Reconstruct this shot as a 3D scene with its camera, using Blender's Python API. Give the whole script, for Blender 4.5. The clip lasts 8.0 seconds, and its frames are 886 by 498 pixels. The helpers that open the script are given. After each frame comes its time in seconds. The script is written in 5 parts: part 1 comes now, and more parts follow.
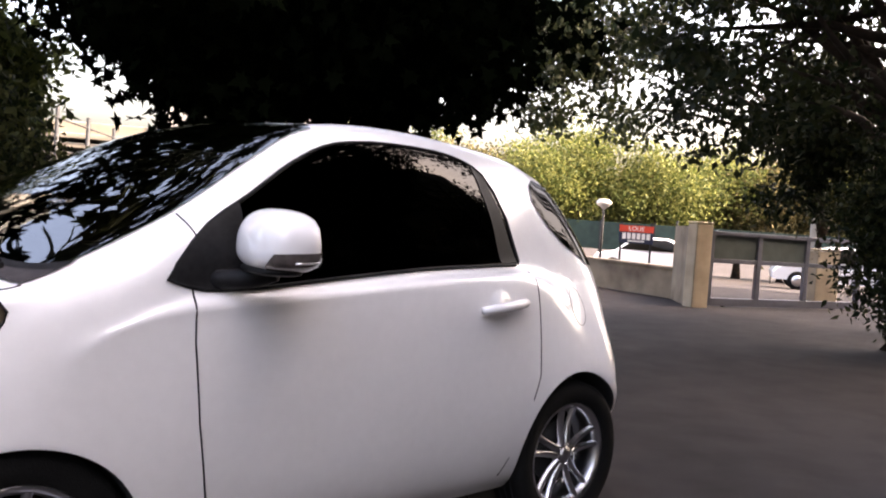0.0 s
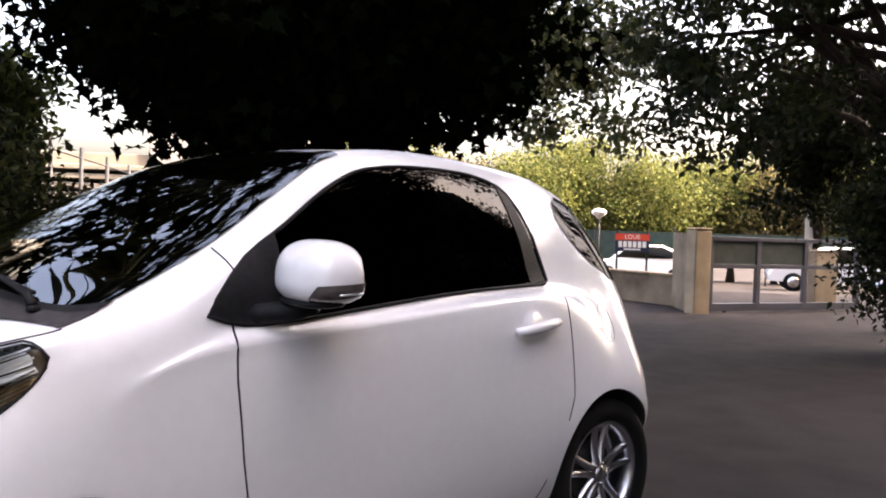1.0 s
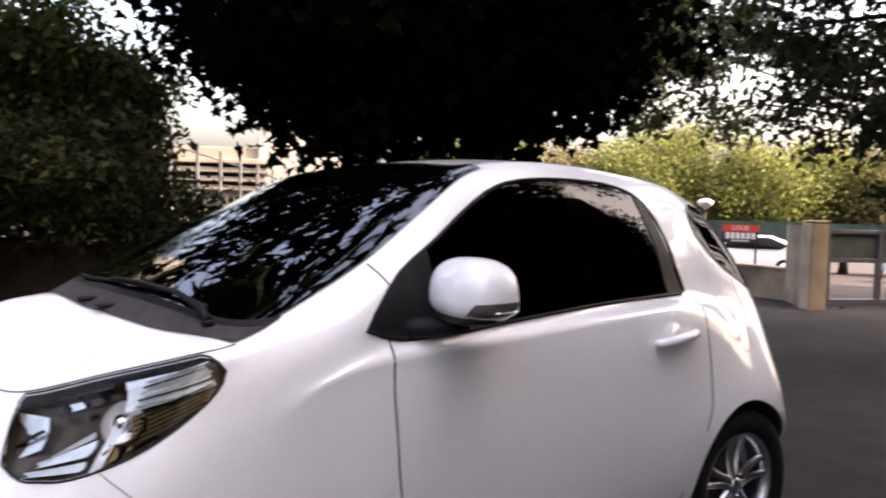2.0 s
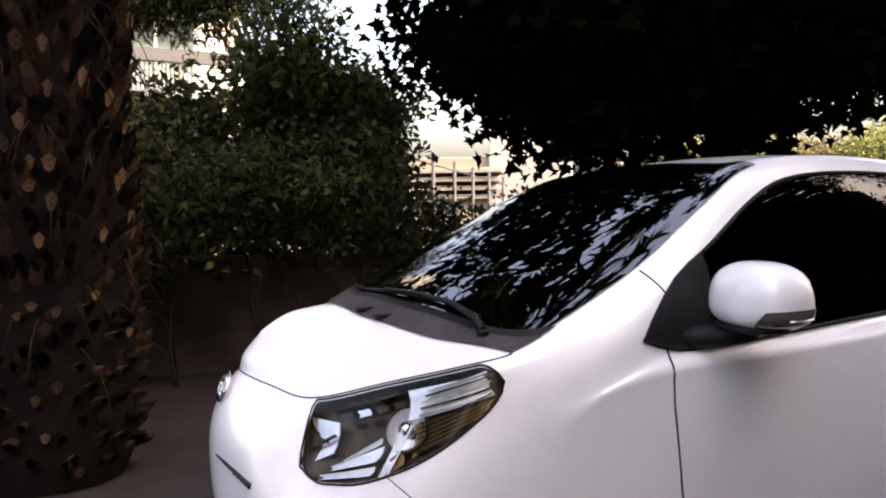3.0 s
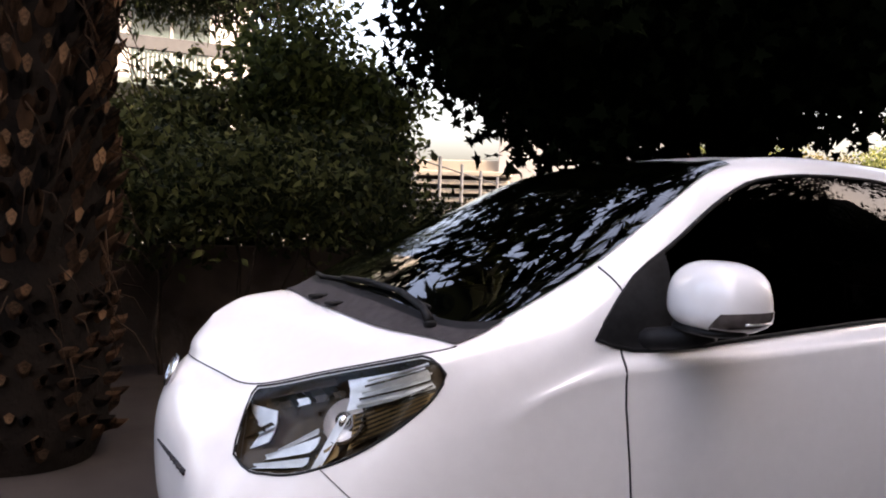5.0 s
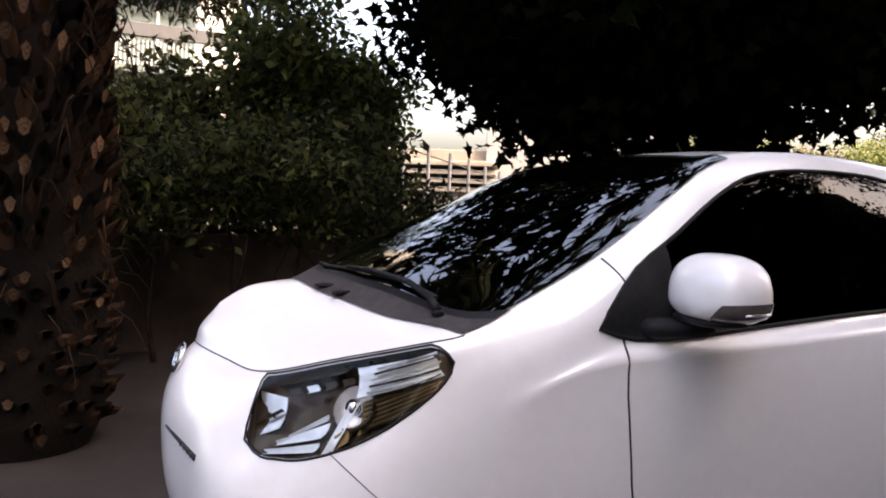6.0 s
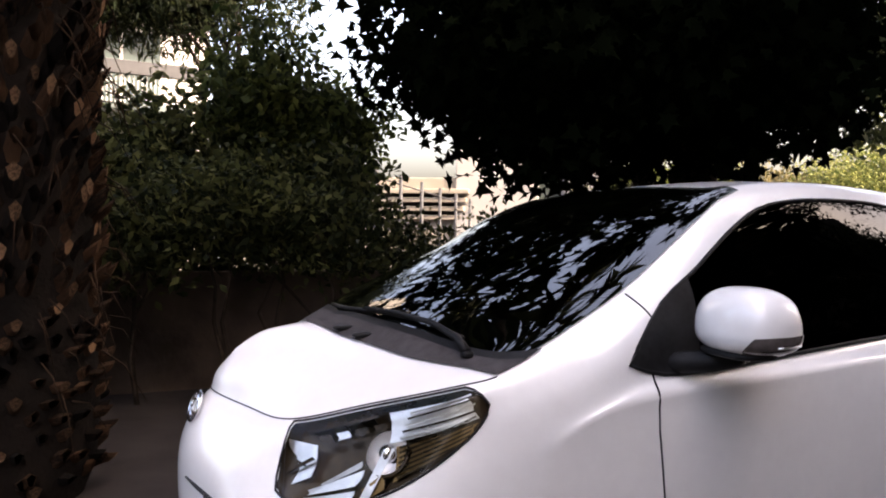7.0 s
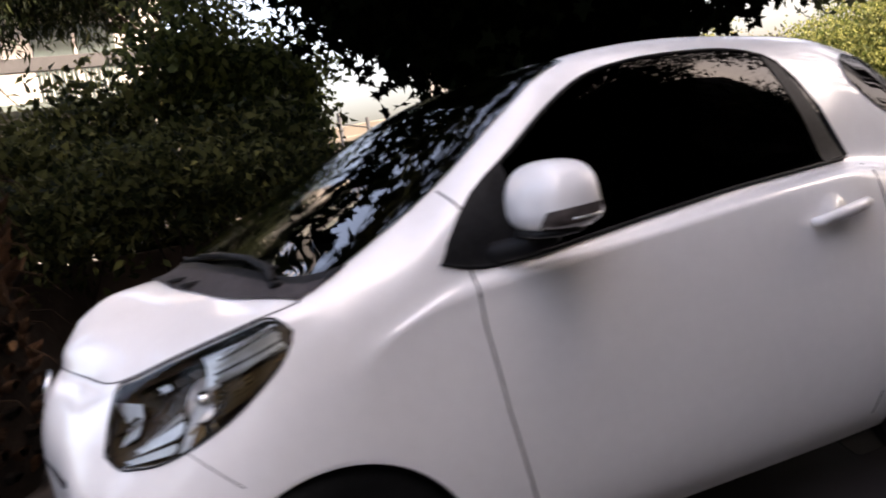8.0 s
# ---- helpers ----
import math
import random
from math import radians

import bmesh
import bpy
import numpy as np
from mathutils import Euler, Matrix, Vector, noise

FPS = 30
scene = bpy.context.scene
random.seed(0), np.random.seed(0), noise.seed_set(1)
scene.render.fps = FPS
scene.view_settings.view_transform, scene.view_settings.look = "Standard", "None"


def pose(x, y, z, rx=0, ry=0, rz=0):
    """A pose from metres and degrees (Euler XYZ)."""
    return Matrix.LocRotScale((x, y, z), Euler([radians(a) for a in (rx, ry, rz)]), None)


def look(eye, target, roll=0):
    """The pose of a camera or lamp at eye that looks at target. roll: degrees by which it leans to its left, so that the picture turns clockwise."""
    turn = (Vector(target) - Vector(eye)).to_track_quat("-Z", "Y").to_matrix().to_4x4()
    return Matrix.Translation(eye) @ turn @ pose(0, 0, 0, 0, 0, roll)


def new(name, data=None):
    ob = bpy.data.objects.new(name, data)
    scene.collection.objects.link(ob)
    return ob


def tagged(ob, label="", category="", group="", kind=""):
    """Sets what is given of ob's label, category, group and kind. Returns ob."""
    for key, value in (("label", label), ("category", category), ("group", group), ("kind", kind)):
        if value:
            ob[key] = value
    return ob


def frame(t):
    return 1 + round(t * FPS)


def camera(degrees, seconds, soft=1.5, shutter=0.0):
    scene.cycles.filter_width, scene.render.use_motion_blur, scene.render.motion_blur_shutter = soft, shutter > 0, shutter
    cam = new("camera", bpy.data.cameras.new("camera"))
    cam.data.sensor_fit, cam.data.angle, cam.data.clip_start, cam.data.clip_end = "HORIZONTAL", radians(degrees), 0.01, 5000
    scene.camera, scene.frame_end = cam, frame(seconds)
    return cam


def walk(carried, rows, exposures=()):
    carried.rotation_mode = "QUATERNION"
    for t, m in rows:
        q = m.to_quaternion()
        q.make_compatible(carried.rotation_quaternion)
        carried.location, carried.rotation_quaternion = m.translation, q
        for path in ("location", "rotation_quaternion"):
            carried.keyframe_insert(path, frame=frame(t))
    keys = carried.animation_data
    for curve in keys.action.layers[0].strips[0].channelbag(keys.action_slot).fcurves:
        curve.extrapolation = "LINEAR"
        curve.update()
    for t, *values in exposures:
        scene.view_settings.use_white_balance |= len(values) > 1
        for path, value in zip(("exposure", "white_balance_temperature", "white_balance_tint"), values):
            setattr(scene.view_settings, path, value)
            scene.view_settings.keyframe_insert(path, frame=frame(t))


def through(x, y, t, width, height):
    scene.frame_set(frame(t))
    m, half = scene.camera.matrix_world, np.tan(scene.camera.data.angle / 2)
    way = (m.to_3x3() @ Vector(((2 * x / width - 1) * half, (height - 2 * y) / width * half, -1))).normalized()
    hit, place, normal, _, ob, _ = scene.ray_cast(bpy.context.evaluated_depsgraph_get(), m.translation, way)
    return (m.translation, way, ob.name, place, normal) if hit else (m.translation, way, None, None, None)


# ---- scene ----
# ---- camera: seconds, place, yaw, pitch, roll ----
cam = camera(55.0, 8.0, soft=1.9, shutter=0.35)
ROWS = [
    (0.0, -1.509, -2.806, 1.171, -41.93, -2.29, -4.01),
    (0.5, -1.529, -2.758, 1.185, -42.19, -0.80, -2.88),
    (1.0, -1.577, -2.691, 1.190, -42.58, -1.28, -1.77),
    (1.2, -1.589, -2.660, 1.193, -42.65, -1.20, -0.79),
    (2.3, -1.746, -2.595, 1.274, -31.03, -2.61, -1.26),
    (2.5, -1.759, -2.564, 1.263, -26.90, -2.27, -0.14),
    (3.0, -1.781, -2.529, 1.266, -21.08, -2.20, 0.40),
    (3.5, -1.759, -2.507, 1.260, -20.13, -2.08, 0.05),
    (4.0, -1.696, -2.473, 1.249, -20.21, -1.69, -0.05),
    (4.5, -1.646, -2.480, 1.236, -20.63, -0.51, -1.33),
    (5.0, -1.614, -2.506, 1.224, -20.19, -1.92, -2.08),
    (5.2, -1.605, -2.510, 1.223, -20.23, -1.90, -2.03),
    (6.3, -1.723, -2.531, 1.238, -21.83, -2.85, -2.18),
    (6.5, -1.750, -2.498, 1.247, -22.19, -3.30, 1.79),
    (7.0, -1.815, -2.472, 1.261, -23.53, -0.80, -0.85),
    (7.5, -1.786, -2.478, 1.212, -24.15, -4.14, 10.42),
    (8.0, -1.318, -2.569, 1.164, -23.06, -5.04, 9.69),
]
walk(cam, [(t, pose(x, y, z, 90 + pitch, roll, yaw)) for t, x, y, z, yaw, pitch, roll in ROWS], [(0.0, 3.64, 7450, 19), (2.5, 3.36, 7450, 19), (7.0, 3.3, 7450, 19), (8.0, 3.08, 7450, 19)])

# ---- world, sun, exposure ----
SUN_EL, SUN_AZ = 40.0, 140.0          # height, compass angle from +y towards +x
world = bpy.data.worlds.new("sky")
scene.world = world
world.use_nodes = True
wn = world.node_tree
sky = wn.nodes.new("ShaderNodeTexSky")
sky.sky_type = "NISHITA"
sky.sun_disc = False
sky.sun_elevation, sky.sun_rotation = radians(SUN_EL), radians(SUN_AZ)
sky.air_density, sky.dust_density = 1.0, 10.0
wn.nodes["Background"].inputs["Strength"].default_value = 0.15
wn.links.new(sky.outputs[0], wn.nodes["Background"].inputs["Color"])
sun_data = bpy.data.lights.new("sun", "SUN")
sun_data.energy, sun_data.angle, sun_data.color = 2.0, radians(0.6), (1.0, 0.93, 0.82)
sun = new("sun", sun_data)
sun_dir = Vector((math.sin(radians(SUN_AZ)) * math.cos(radians(SUN_EL)), math.cos(radians(SUN_AZ)) * math.cos(radians(SUN_EL)), math.sin(radians(SUN_EL))))
sun.matrix_world = look(sun_dir * 60, (0, 0, 0))

# ---- materials ----
def material(name, colour, rough=0.6, metal=0.0, vary=0.15, scale=8.0, bump=0.0, bump_scale=60.0, coat=0.0, random_amount=0.0, second=None, per="object"):
    """A principled surface with two scales of colour variation and fine relief."""
    m = bpy.data.materials.new(name)
    m.use_nodes = True
    t = m.node_tree
    b = t.nodes["Principled BSDF"]
    b.inputs["Roughness"].default_value, b.inputs["Metallic"].default_value = rough, metal
    if coat:
        b.inputs["Coat Weight"].default_value, b.inputs["Coat Roughness"].default_value = coat, 0.04
    co = t.nodes.new("ShaderNodeTexCoord")
    n1 = t.nodes.new("ShaderNodeTexNoise")
    n1.inputs["Scale"].default_value, n1.inputs["Detail"].default_value = scale, 6.0
    n2 = t.nodes.new("ShaderNodeTexNoise")
    n2.inputs["Scale"].default_value, n2.inputs["Detail"].default_value = scale * 0.13, 3.0
    t.links.new(co.outputs["Object"], n1.inputs["Vector"])
    t.links.new(co.outputs["Object"], n2.inputs["Vector"])
    add = t.nodes.new("ShaderNodeMath")
    add.operation = "ADD"
    t.links.new(n1.outputs["Fac"], add.inputs[0])
    t.links.new(n2.outputs["Fac"], add.inputs[1])
    last = add.outputs[0]
    if random_amount:
        if per == "object":
            info = t.nodes.new("ShaderNodeObjectInfo")
            out = info.outputs["Random"]
        else:
            info = t.nodes.new("ShaderNodeNewGeometry")
            out = info.outputs["Random Per Island"]
        mul = t.nodes.new("ShaderNodeMath")
        mul.operation = "MULTIPLY_ADD"
        t.links.new(out, mul.inputs[0])
        mul.inputs[1].default_value, mul.inputs[2].default_value = random_amount, -random_amount / 2
        add2 = t.nodes.new("ShaderNodeMath")
        t.links.new(last, add2.inputs[0])
        t.links.new(mul.outputs[0], add2.inputs[1])
        last = add2.outputs[0]
    ramp = t.nodes.new("ShaderNodeValToRGB")
    mr = t.nodes.new("ShaderNodeMapRange")
    mr.inputs["From Min"].default_value, mr.inputs["From Max"].default_value = 0.6, 1.4
    t.links.new(last, mr.inputs["Value"])
    t.links.new(mr.outputs["Result"], ramp.inputs["Fac"])
    c1 = colour
    c2 = second or tuple(min(1.0, c * (1 + vary)) for c in colour)
    c0 = colour if second else tuple(c * (1 - vary) for c in colour)
    ramp.color_ramp.elements[0].color, ramp.color_ramp.elements[1].color = (*c0, 1), (*c2, 1)
    ramp.color_ramp.elements[0].position, ramp.color_ramp.elements[1].position = 0.2, 0.8
    t.links.new(ramp.outputs["Color"], b.inputs["Base Color"])
    if bump:
        n3 = t.nodes.new("ShaderNodeTexNoise")
        n3.inputs["Scale"].default_value, n3.inputs["Detail"].default_value = bump_scale, 5.0
        t.links.new(co.outputs["Object"], n3.inputs["Vector"])
        bp = t.nodes.new("ShaderNodeBump")
        bp.inputs["Strength"].default_value, bp.inputs["Distance"].default_value = bump, 0.01
        t.links.new(n3.outputs["Fac"], bp.inputs["Height"])
        t.links.new(bp.outputs["Normal"], b.inputs["Normal"])
    return m


def leaf_material(name, dark, light, through=0.35, shine=0.12):
    m = material(name, dark, 0.6, 0, second=light, scale=1.2, random_amount=0.9, per="island")
    t = m.node_tree
    b = t.nodes["Principled BSDF"]
    b.inputs["Specular IOR Level"].default_value = shine
    ramp = [n for n in t.nodes if n.type == "VALTORGB"][0]
    tr = t.nodes.new("ShaderNodeBsdfTranslucent")
    t.links.new(ramp.outputs["Color"], tr.inputs["Color"])
    mix = t.nodes.new("ShaderNodeMixShader")
    mix.inputs[0].default_value = through
    t.links.new(b.outputs[0], mix.inputs[1])
    t.links.new(tr.outputs[0], mix.inputs[2])
    t.links.new(mix.outputs[0], t.nodes["Material Output"].inputs["Surface"])
    return m


def glass_material(name, tint, ior=1.5):
    """A thin tinted pane: mirrors by Fresnel, lets the rest through darkened."""
    m = bpy.data.materials.new(name)
    m.use_nodes = True
    t = m.node_tree
    t.nodes.remove(t.nodes["Principled BSDF"])
    fr = t.nodes.new("ShaderNodeFresnel")
    fr.inputs["IOR"].default_value = ior
    gl = t.nodes.new("ShaderNodeBsdfGlossy")
    gl.inputs["Roughness"].default_value = 0.01
    tp = t.nodes.new("ShaderNodeBsdfTransparent")
    tp.inputs["Color"].default_value = (*tint, 1)
    mix = t.nodes.new("ShaderNodeMixShader")
    t.links.new(fr.outputs[0], mix.inputs[0])
    t.links.new(tp.outputs[0], mix.inputs[1])
    t.links.new(gl.outputs[0], mix.inputs[2])
    t.links.new(mix.outputs[0], t.nodes["Material Output"].inputs["Surface"])
    return m


PAINT = material("white_car_paint", (0.80, 0.79, 0.79), 0.28, 0, 0.02, 30, coat=0.8)
BLACK_PLASTIC = material("black_plastic", (0.012, 0.012, 0.013), 0.45, 0, 0.3, 60, 0.1, 400)
GREY_PLASTIC = material("grey_cowl_plastic", (0.045, 0.041, 0.043), 0.6, 0, 0.25, 40, 0.15, 500)
GAP = material("panel_gap_dark", (0.008, 0.008, 0.012), 0.8)
WINDSCREEN = glass_material("windscreen_glass", (0.15, 0.18, 0.165), 1.9)
TINTED = glass_material("tinted_side_glass", (0.03, 0.03, 0.03), 1.22)
REAR_TINT = glass_material("rear_tinted_glass", (0.02, 0.02, 0.02), 1.16)
CLEAR = glass_material("lamp_cover", (0.92, 0.92, 0.9), 1.22)
CHROME = material("chrome", (0.82, 0.82, 0.84), 0.12, 1.0, 0.05)
SILVER = material("silvered_reflector", (0.88, 0.88, 0.9), 0.36, 0.9, 0.12, 40)
ALLOY = material("alloy_silver", (0.55, 0.55, 0.57), 0.3, 1.0, 0.08)
RUBBER = material("tyre_rubber", (0.006, 0.006, 0.006), 0.75, 0, 0.3, 40, 0.3, 200)
LAMP_DARK = material("lamp_bezel_bronze", (0.048, 0.031, 0.017), 0.25, 0.5, 0.6, 25)
LAMP_AMBER = material("amber_lamp", (0.36, 0.23, 0.10), 0.25, 0.5, 0.3)
LAMP_RED = material("red_lamp", (0.25, 0.01, 0.01), 0.15, coat=1.0)
CABIN = material("dark_cabin_fabric", (0.012, 0.012, 0.013), 0.9, 0, 0.3, 50)
# Darker than real asphalt: part of the trees' shade is in this colour
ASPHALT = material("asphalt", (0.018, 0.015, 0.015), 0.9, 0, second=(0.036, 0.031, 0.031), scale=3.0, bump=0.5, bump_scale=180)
RENDER_WALL = material("cream_render", (0.38, 0.31, 0.22), 0.9, 0, 0.3, 2.5, 0.3, 40)
STAINED_RENDER = material("stained_render", (0.12, 0.09, 0.065), 0.95, 0, second=(0.30, 0.25, 0.18), scale=2.2, bump=0.4, bump_scale=40)
MOTTLED_WALL = material("dark_mottled_wall", (0.075, 0.056, 0.045), 0.95, 0, 0.5, 3, 0.6, 20)
WHITE_WALL = material("white_facade", (0.27, 0.255, 0.24), 0.85, 0, 0.06, 1.5, 0.1, 30)
CREAM_WALL = material("cream_facade", (0.22, 0.19, 0.15), 0.85, 0, 0.1, 2, 0.15, 30)
GATE_PAINT = material("grey_gate_paint", (0.085, 0.09, 0.115), 0.5, 0.1, 0.15, 6)
GATE_SHEET = material("dark_mesh_sheet", (0.05, 0.065, 0.06), 0.8, 0, 0.25, 5)
DARK_IRON = material("dark_iron", (0.02, 0.02, 0.022), 0.6, 0.3, 0.2)
GREEN_NET = material("green_fence_netting", (0.017, 0.036, 0.030), 0.9, 0, 0.3, 4)
CONCRETE = material("pale_concrete", (0.5, 0.48, 0.44), 0.85, 0, 0.12, 5, 0.2, 60)
SIGN_RED = material("sign_red", (0.62, 0.06, 0.03), 0.5, 0, 0.05)
SIGN_BLUE = material("sign_navy", (0.01, 0.018, 0.05), 0.5, 0, 0.1)
SIGN_WHITE = material("sign_white", (0.8, 0.8, 0.8), 0.5, 0, 0.03)
BARK = material("bark", (0.035, 0.026, 0.02), 0.95, 0, 0.45, 12, 0.9, 30)
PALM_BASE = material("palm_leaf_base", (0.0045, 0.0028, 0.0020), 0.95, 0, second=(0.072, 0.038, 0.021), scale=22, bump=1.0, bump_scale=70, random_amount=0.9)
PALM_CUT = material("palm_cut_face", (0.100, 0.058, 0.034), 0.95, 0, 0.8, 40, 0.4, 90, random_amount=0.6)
# Core near black: shade between the leaf bases is put into its colour
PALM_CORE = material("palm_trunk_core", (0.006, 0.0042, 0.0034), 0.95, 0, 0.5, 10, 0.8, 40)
PALM_FIBRE = material("palm_fibre", (0.022, 0.012, 0.007), 0.9, 0, 0.4, 14, random_amount=0.6)
# Far darker than real leaves: the deep crown shade is put into the colour
LEAF_SHADED = leaf_material("shaded_maple_leaf", (0.0022, 0.0032, 0.0016), (0.0055, 0.0080, 0.0036), 0.2, 0.0)
LEAF_HEDGE = leaf_material("hedge_leaf", (0.015, 0.020, 0.008), (0.090, 0.096, 0.036), 0.3, 0.05)
LEAF_FRESH = leaf_material("fresh_leaf", (0.018, 0.028, 0.009), (0.088, 0.105, 0.032), 0.4, 0.08)
LEAF_OAK = leaf_material("oak_leaf", (0.012, 0.018, 0.008), (0.035, 0.042, 0.016), 0.3)
LEAF_SUN = leaf_material("sunlit_yellow_leaf", (0.046, 0.062, 0.016), (0.150, 0.155, 0.046), 0.4)
LEAF_OLIVE = leaf_material("olive_brown_leaf", (0.05, 0.048, 0.02), (0.13, 0.105, 0.045), 0.35)
for m in (ASPHALT, BLACK_PLASTIC, GREY_PLASTIC, PALM_BASE, PALM_CUT, PALM_CORE, PALM_FIBRE, BARK, MOTTLED_WALL, RUBBER):
    m.node_tree.nodes["Principled BSDF"].inputs["Specular IOR Level"].default_value = 0.12
GLAZING = material("shaded_glazing", (0.035, 0.05, 0.048), 0.35, 0, 0.3, 3)


# ---- mesh helpers ----
def part(name, bm, mat, parent=None, label="", smooth=False):
    """Links a bmesh as one mesh object, under parent if given."""
    me = bpy.data.meshes.new(name)
    bm.to_mesh(me)
    bm.free()
    return finish(name, me, mat, parent, label, smooth)


def finish(name, me, mat, parent=None, label="", smooth=False):
    me.materials.append(mat)
    if smooth:
        me.polygons.foreach_set("use_smooth", [True] * len(me.polygons))
    ob = new(name, me)
    if parent is not None:
        ob.parent = parent
    if label:
        ob["label"] = label
    return ob


def raw(name, verts, faces, mat, parent=None, label="", smooth=False, normals=None):
    me = bpy.data.meshes.new(name)
    me.from_pydata([tuple(map(float, v)) for v in verts], [], [tuple(map(int, f)) for f in faces])
    ob = finish(name, me, mat, parent, label, smooth or normals is not None)
    if normals is not None:
        me.normals_split_custom_set_from_vertices([tuple(map(float, n)) for n in normals])
    return ob


def thing(name, label, category, group="", at=(0, 0, 0), kind=""):
    e = new(name)
    e.location = at
    return tagged(e, label, category, group, kind)


def add_box(bm, size, m=None, bevel=0.0):
    r = bmesh.ops.create_cube(bm, size=1.0, matrix=(m or Matrix()) @ Matrix.Diagonal((*size, 1)))
    if bevel:
        es = list({e for v in r["verts"] for e in v.link_edges})
        bmesh.ops.bevel(bm, geom=es, offset=bevel, segments=2, affect="EDGES", profile=0.5)


def box(name, size, m, mat, parent=None, label="", bevel=0.01):
    bm = bmesh.new()
    add_box(bm, size, m, bevel)
    return part(name, bm, mat, parent, label)


def lathe(name, profile, m, mat, parent=None, label="", seg=40):
    """Turns (radius, height) pairs about z, then applies m."""
    vs, fs = [], []
    for k in range(seg):
        a = 2 * math.pi * k / seg
        for r, h in profile:
            vs.append(m @ Vector((r * math.cos(a), r * math.sin(a), h)))
    n = len(profile)
    for k in range(seg):
        for j in range(n - 1):
            a, b = k * n + j, ((k + 1) % seg) * n + j
            fs.append((a, b, b + 1, a + 1))
    return raw(name, vs, fs, mat, parent, label, True)


def tube(name, pts, radii, mat, parent=None, label="", seg=6, closed=False):
    """A round bar through pts with a radius at each."""
    pts = [Vector(p) for p in pts]
    vs, fs = [], []
    n = len(pts)
    for k, p in enumerate(pts):
        a = pts[(k - 1) % n] if closed or k else p
        b = pts[(k + 1) % n] if closed or k < n - 1 else p
        d = (b - a).normalized()
        s = d.cross(Vector((0, 0, 1)))
        if s.length < 0.05:
            s = d.cross(Vector((0, 1, 0)))
        s.normalize()
        u = s.cross(d)
        r = radii[k] if hasattr(radii, "__len__") else radii
        for q in range(seg):
            w = 2 * math.pi * q / seg
            vs.append(p + (s * math.cos(w) + u * math.sin(w)) * r)
    for k in range(n if closed else n - 1):
        for q in range(seg):
            a, b = k * seg, ((k + 1) % n) * seg
            fs.append((a + q, a + (q + 1) % seg, b + (q + 1) % seg, b + q))
    if not closed:
        fs.append(tuple(range(seg))[::-1])
        fs.append(tuple((n - 1) * seg + q for q in range(seg)))
    return raw(name, vs, fs, mat, parent, label, True)


def rounded(name, size, m, mat, parent=None, label="", power=3.0, seg=28, rings=18):
    """A superellipsoid: a soft rounded block."""
    def f(w, e):
        return math.copysign(abs(w) ** (2 / e), w)
    vs, fs = [], []
    for i in range(rings + 1):
        v = -math.pi / 2 + math.pi * i / rings
        for k in range(seg):
            u = 2 * math.pi * k / seg
            vs.append(m @ Vector((size[0] * f(math.cos(v), power) * f(math.cos(u), power), size[1] * f(math.cos(v), power) * f(math.sin(u), power), size[2] * f(math.sin(v), power))))
    for i in range(rings):
        for k in range(seg):
            fs.append((i * seg + k, i * seg + (k + 1) % seg, (i + 1) * seg + (k + 1) % seg, (i + 1) * seg + k))
    return raw(name, vs, fs, mat, parent, label, True)


# ---- foliage ----
MAPLE = [(0, 0), (0.16, 0.10), (0.46, 0.02), (0.30, 0.28), (0.52, 0.52), (0.22, 0.52), (0.0, 1.0), (-0.22, 0.52), (-0.52, 0.52), (-0.30, 0.28), (-0.46, 0.02), (-0.16, 0.10)]
OVAL = [(0, 0), (0.26, 0.4), (0, 1.0), (-0.26, 0.4)]
LANCE = [(0, 0), (0.12, 0.35), (0, 1.0), (-0.12, 0.35)]


def leaves(name, centres, size, shape, mat, rng, parent=None, label="", droop=0.3):
    """One mesh of many single leaves, each turned its own way."""
    n = len(centres)
    s = np.array(shape)
    k = len(s)
    ax = rng.normal(size=(n, 3))
    ax[:, 2] -= droop
    ax /= np.linalg.norm(ax, axis=1, keepdims=True)
    side = np.cross(ax, rng.normal(size=(n, 3)))
    side /= np.linalg.norm(side, axis=1, keepdims=True)
    up = np.cross(ax, side)
    sc = size * rng.uniform(0.6, 1.25, size=(n, 1, 1))
    fold = np.abs(s[:, 0])[None, :, None] * rng.uniform(0.1, 0.5, size=(n, 1, 1)) - (s[:, 1] ** 2)[None, :, None] * 0.25
    v = centres[:, None, :] + sc * (side[:, None, :] * s[None, :, 0:1] + ax[:, None, :] * s[None, :, 1:2] + up[:, None, :] * fold)
    me = bpy.data.meshes.new(name)
    me.vertices.add(n * k)
    me.vertices.foreach_set("co", v.reshape(-1))
    me.loops.add(n * k)
    me.loops.foreach_set("vertex_index", np.arange(n * k))
    me.polygons.add(n)
    me.polygons.foreach_set("loop_start", np.arange(0, n * k, k))
    me.update(calc_edges=True)
    me.validate()
    return finish(name, me, mat, parent, label)


def clumps(rng, count, centre, radii, shell=0.5, floor=None):
    """Clump centres in an uneven ellipsoid."""
    d = rng.normal(size=(count * 2, 3))
    d /= np.linalg.norm(d, axis=1, keepdims=True)
    r = rng.uniform(shell, 1.0, size=(count * 2, 1)) * (0.85 + 0.3 * rng.random((count * 2, 1)))
    p = np.array(centre) + d * r * np.array(radii)
    if floor is not None:
        p = p[p[:, 2] > floor]
    return p[:count]


def scatter(rng, cl, per, spread):
    p = np.repeat(cl, per, axis=0)
    return p + rng.normal(size=p.shape) * np.array(spread)


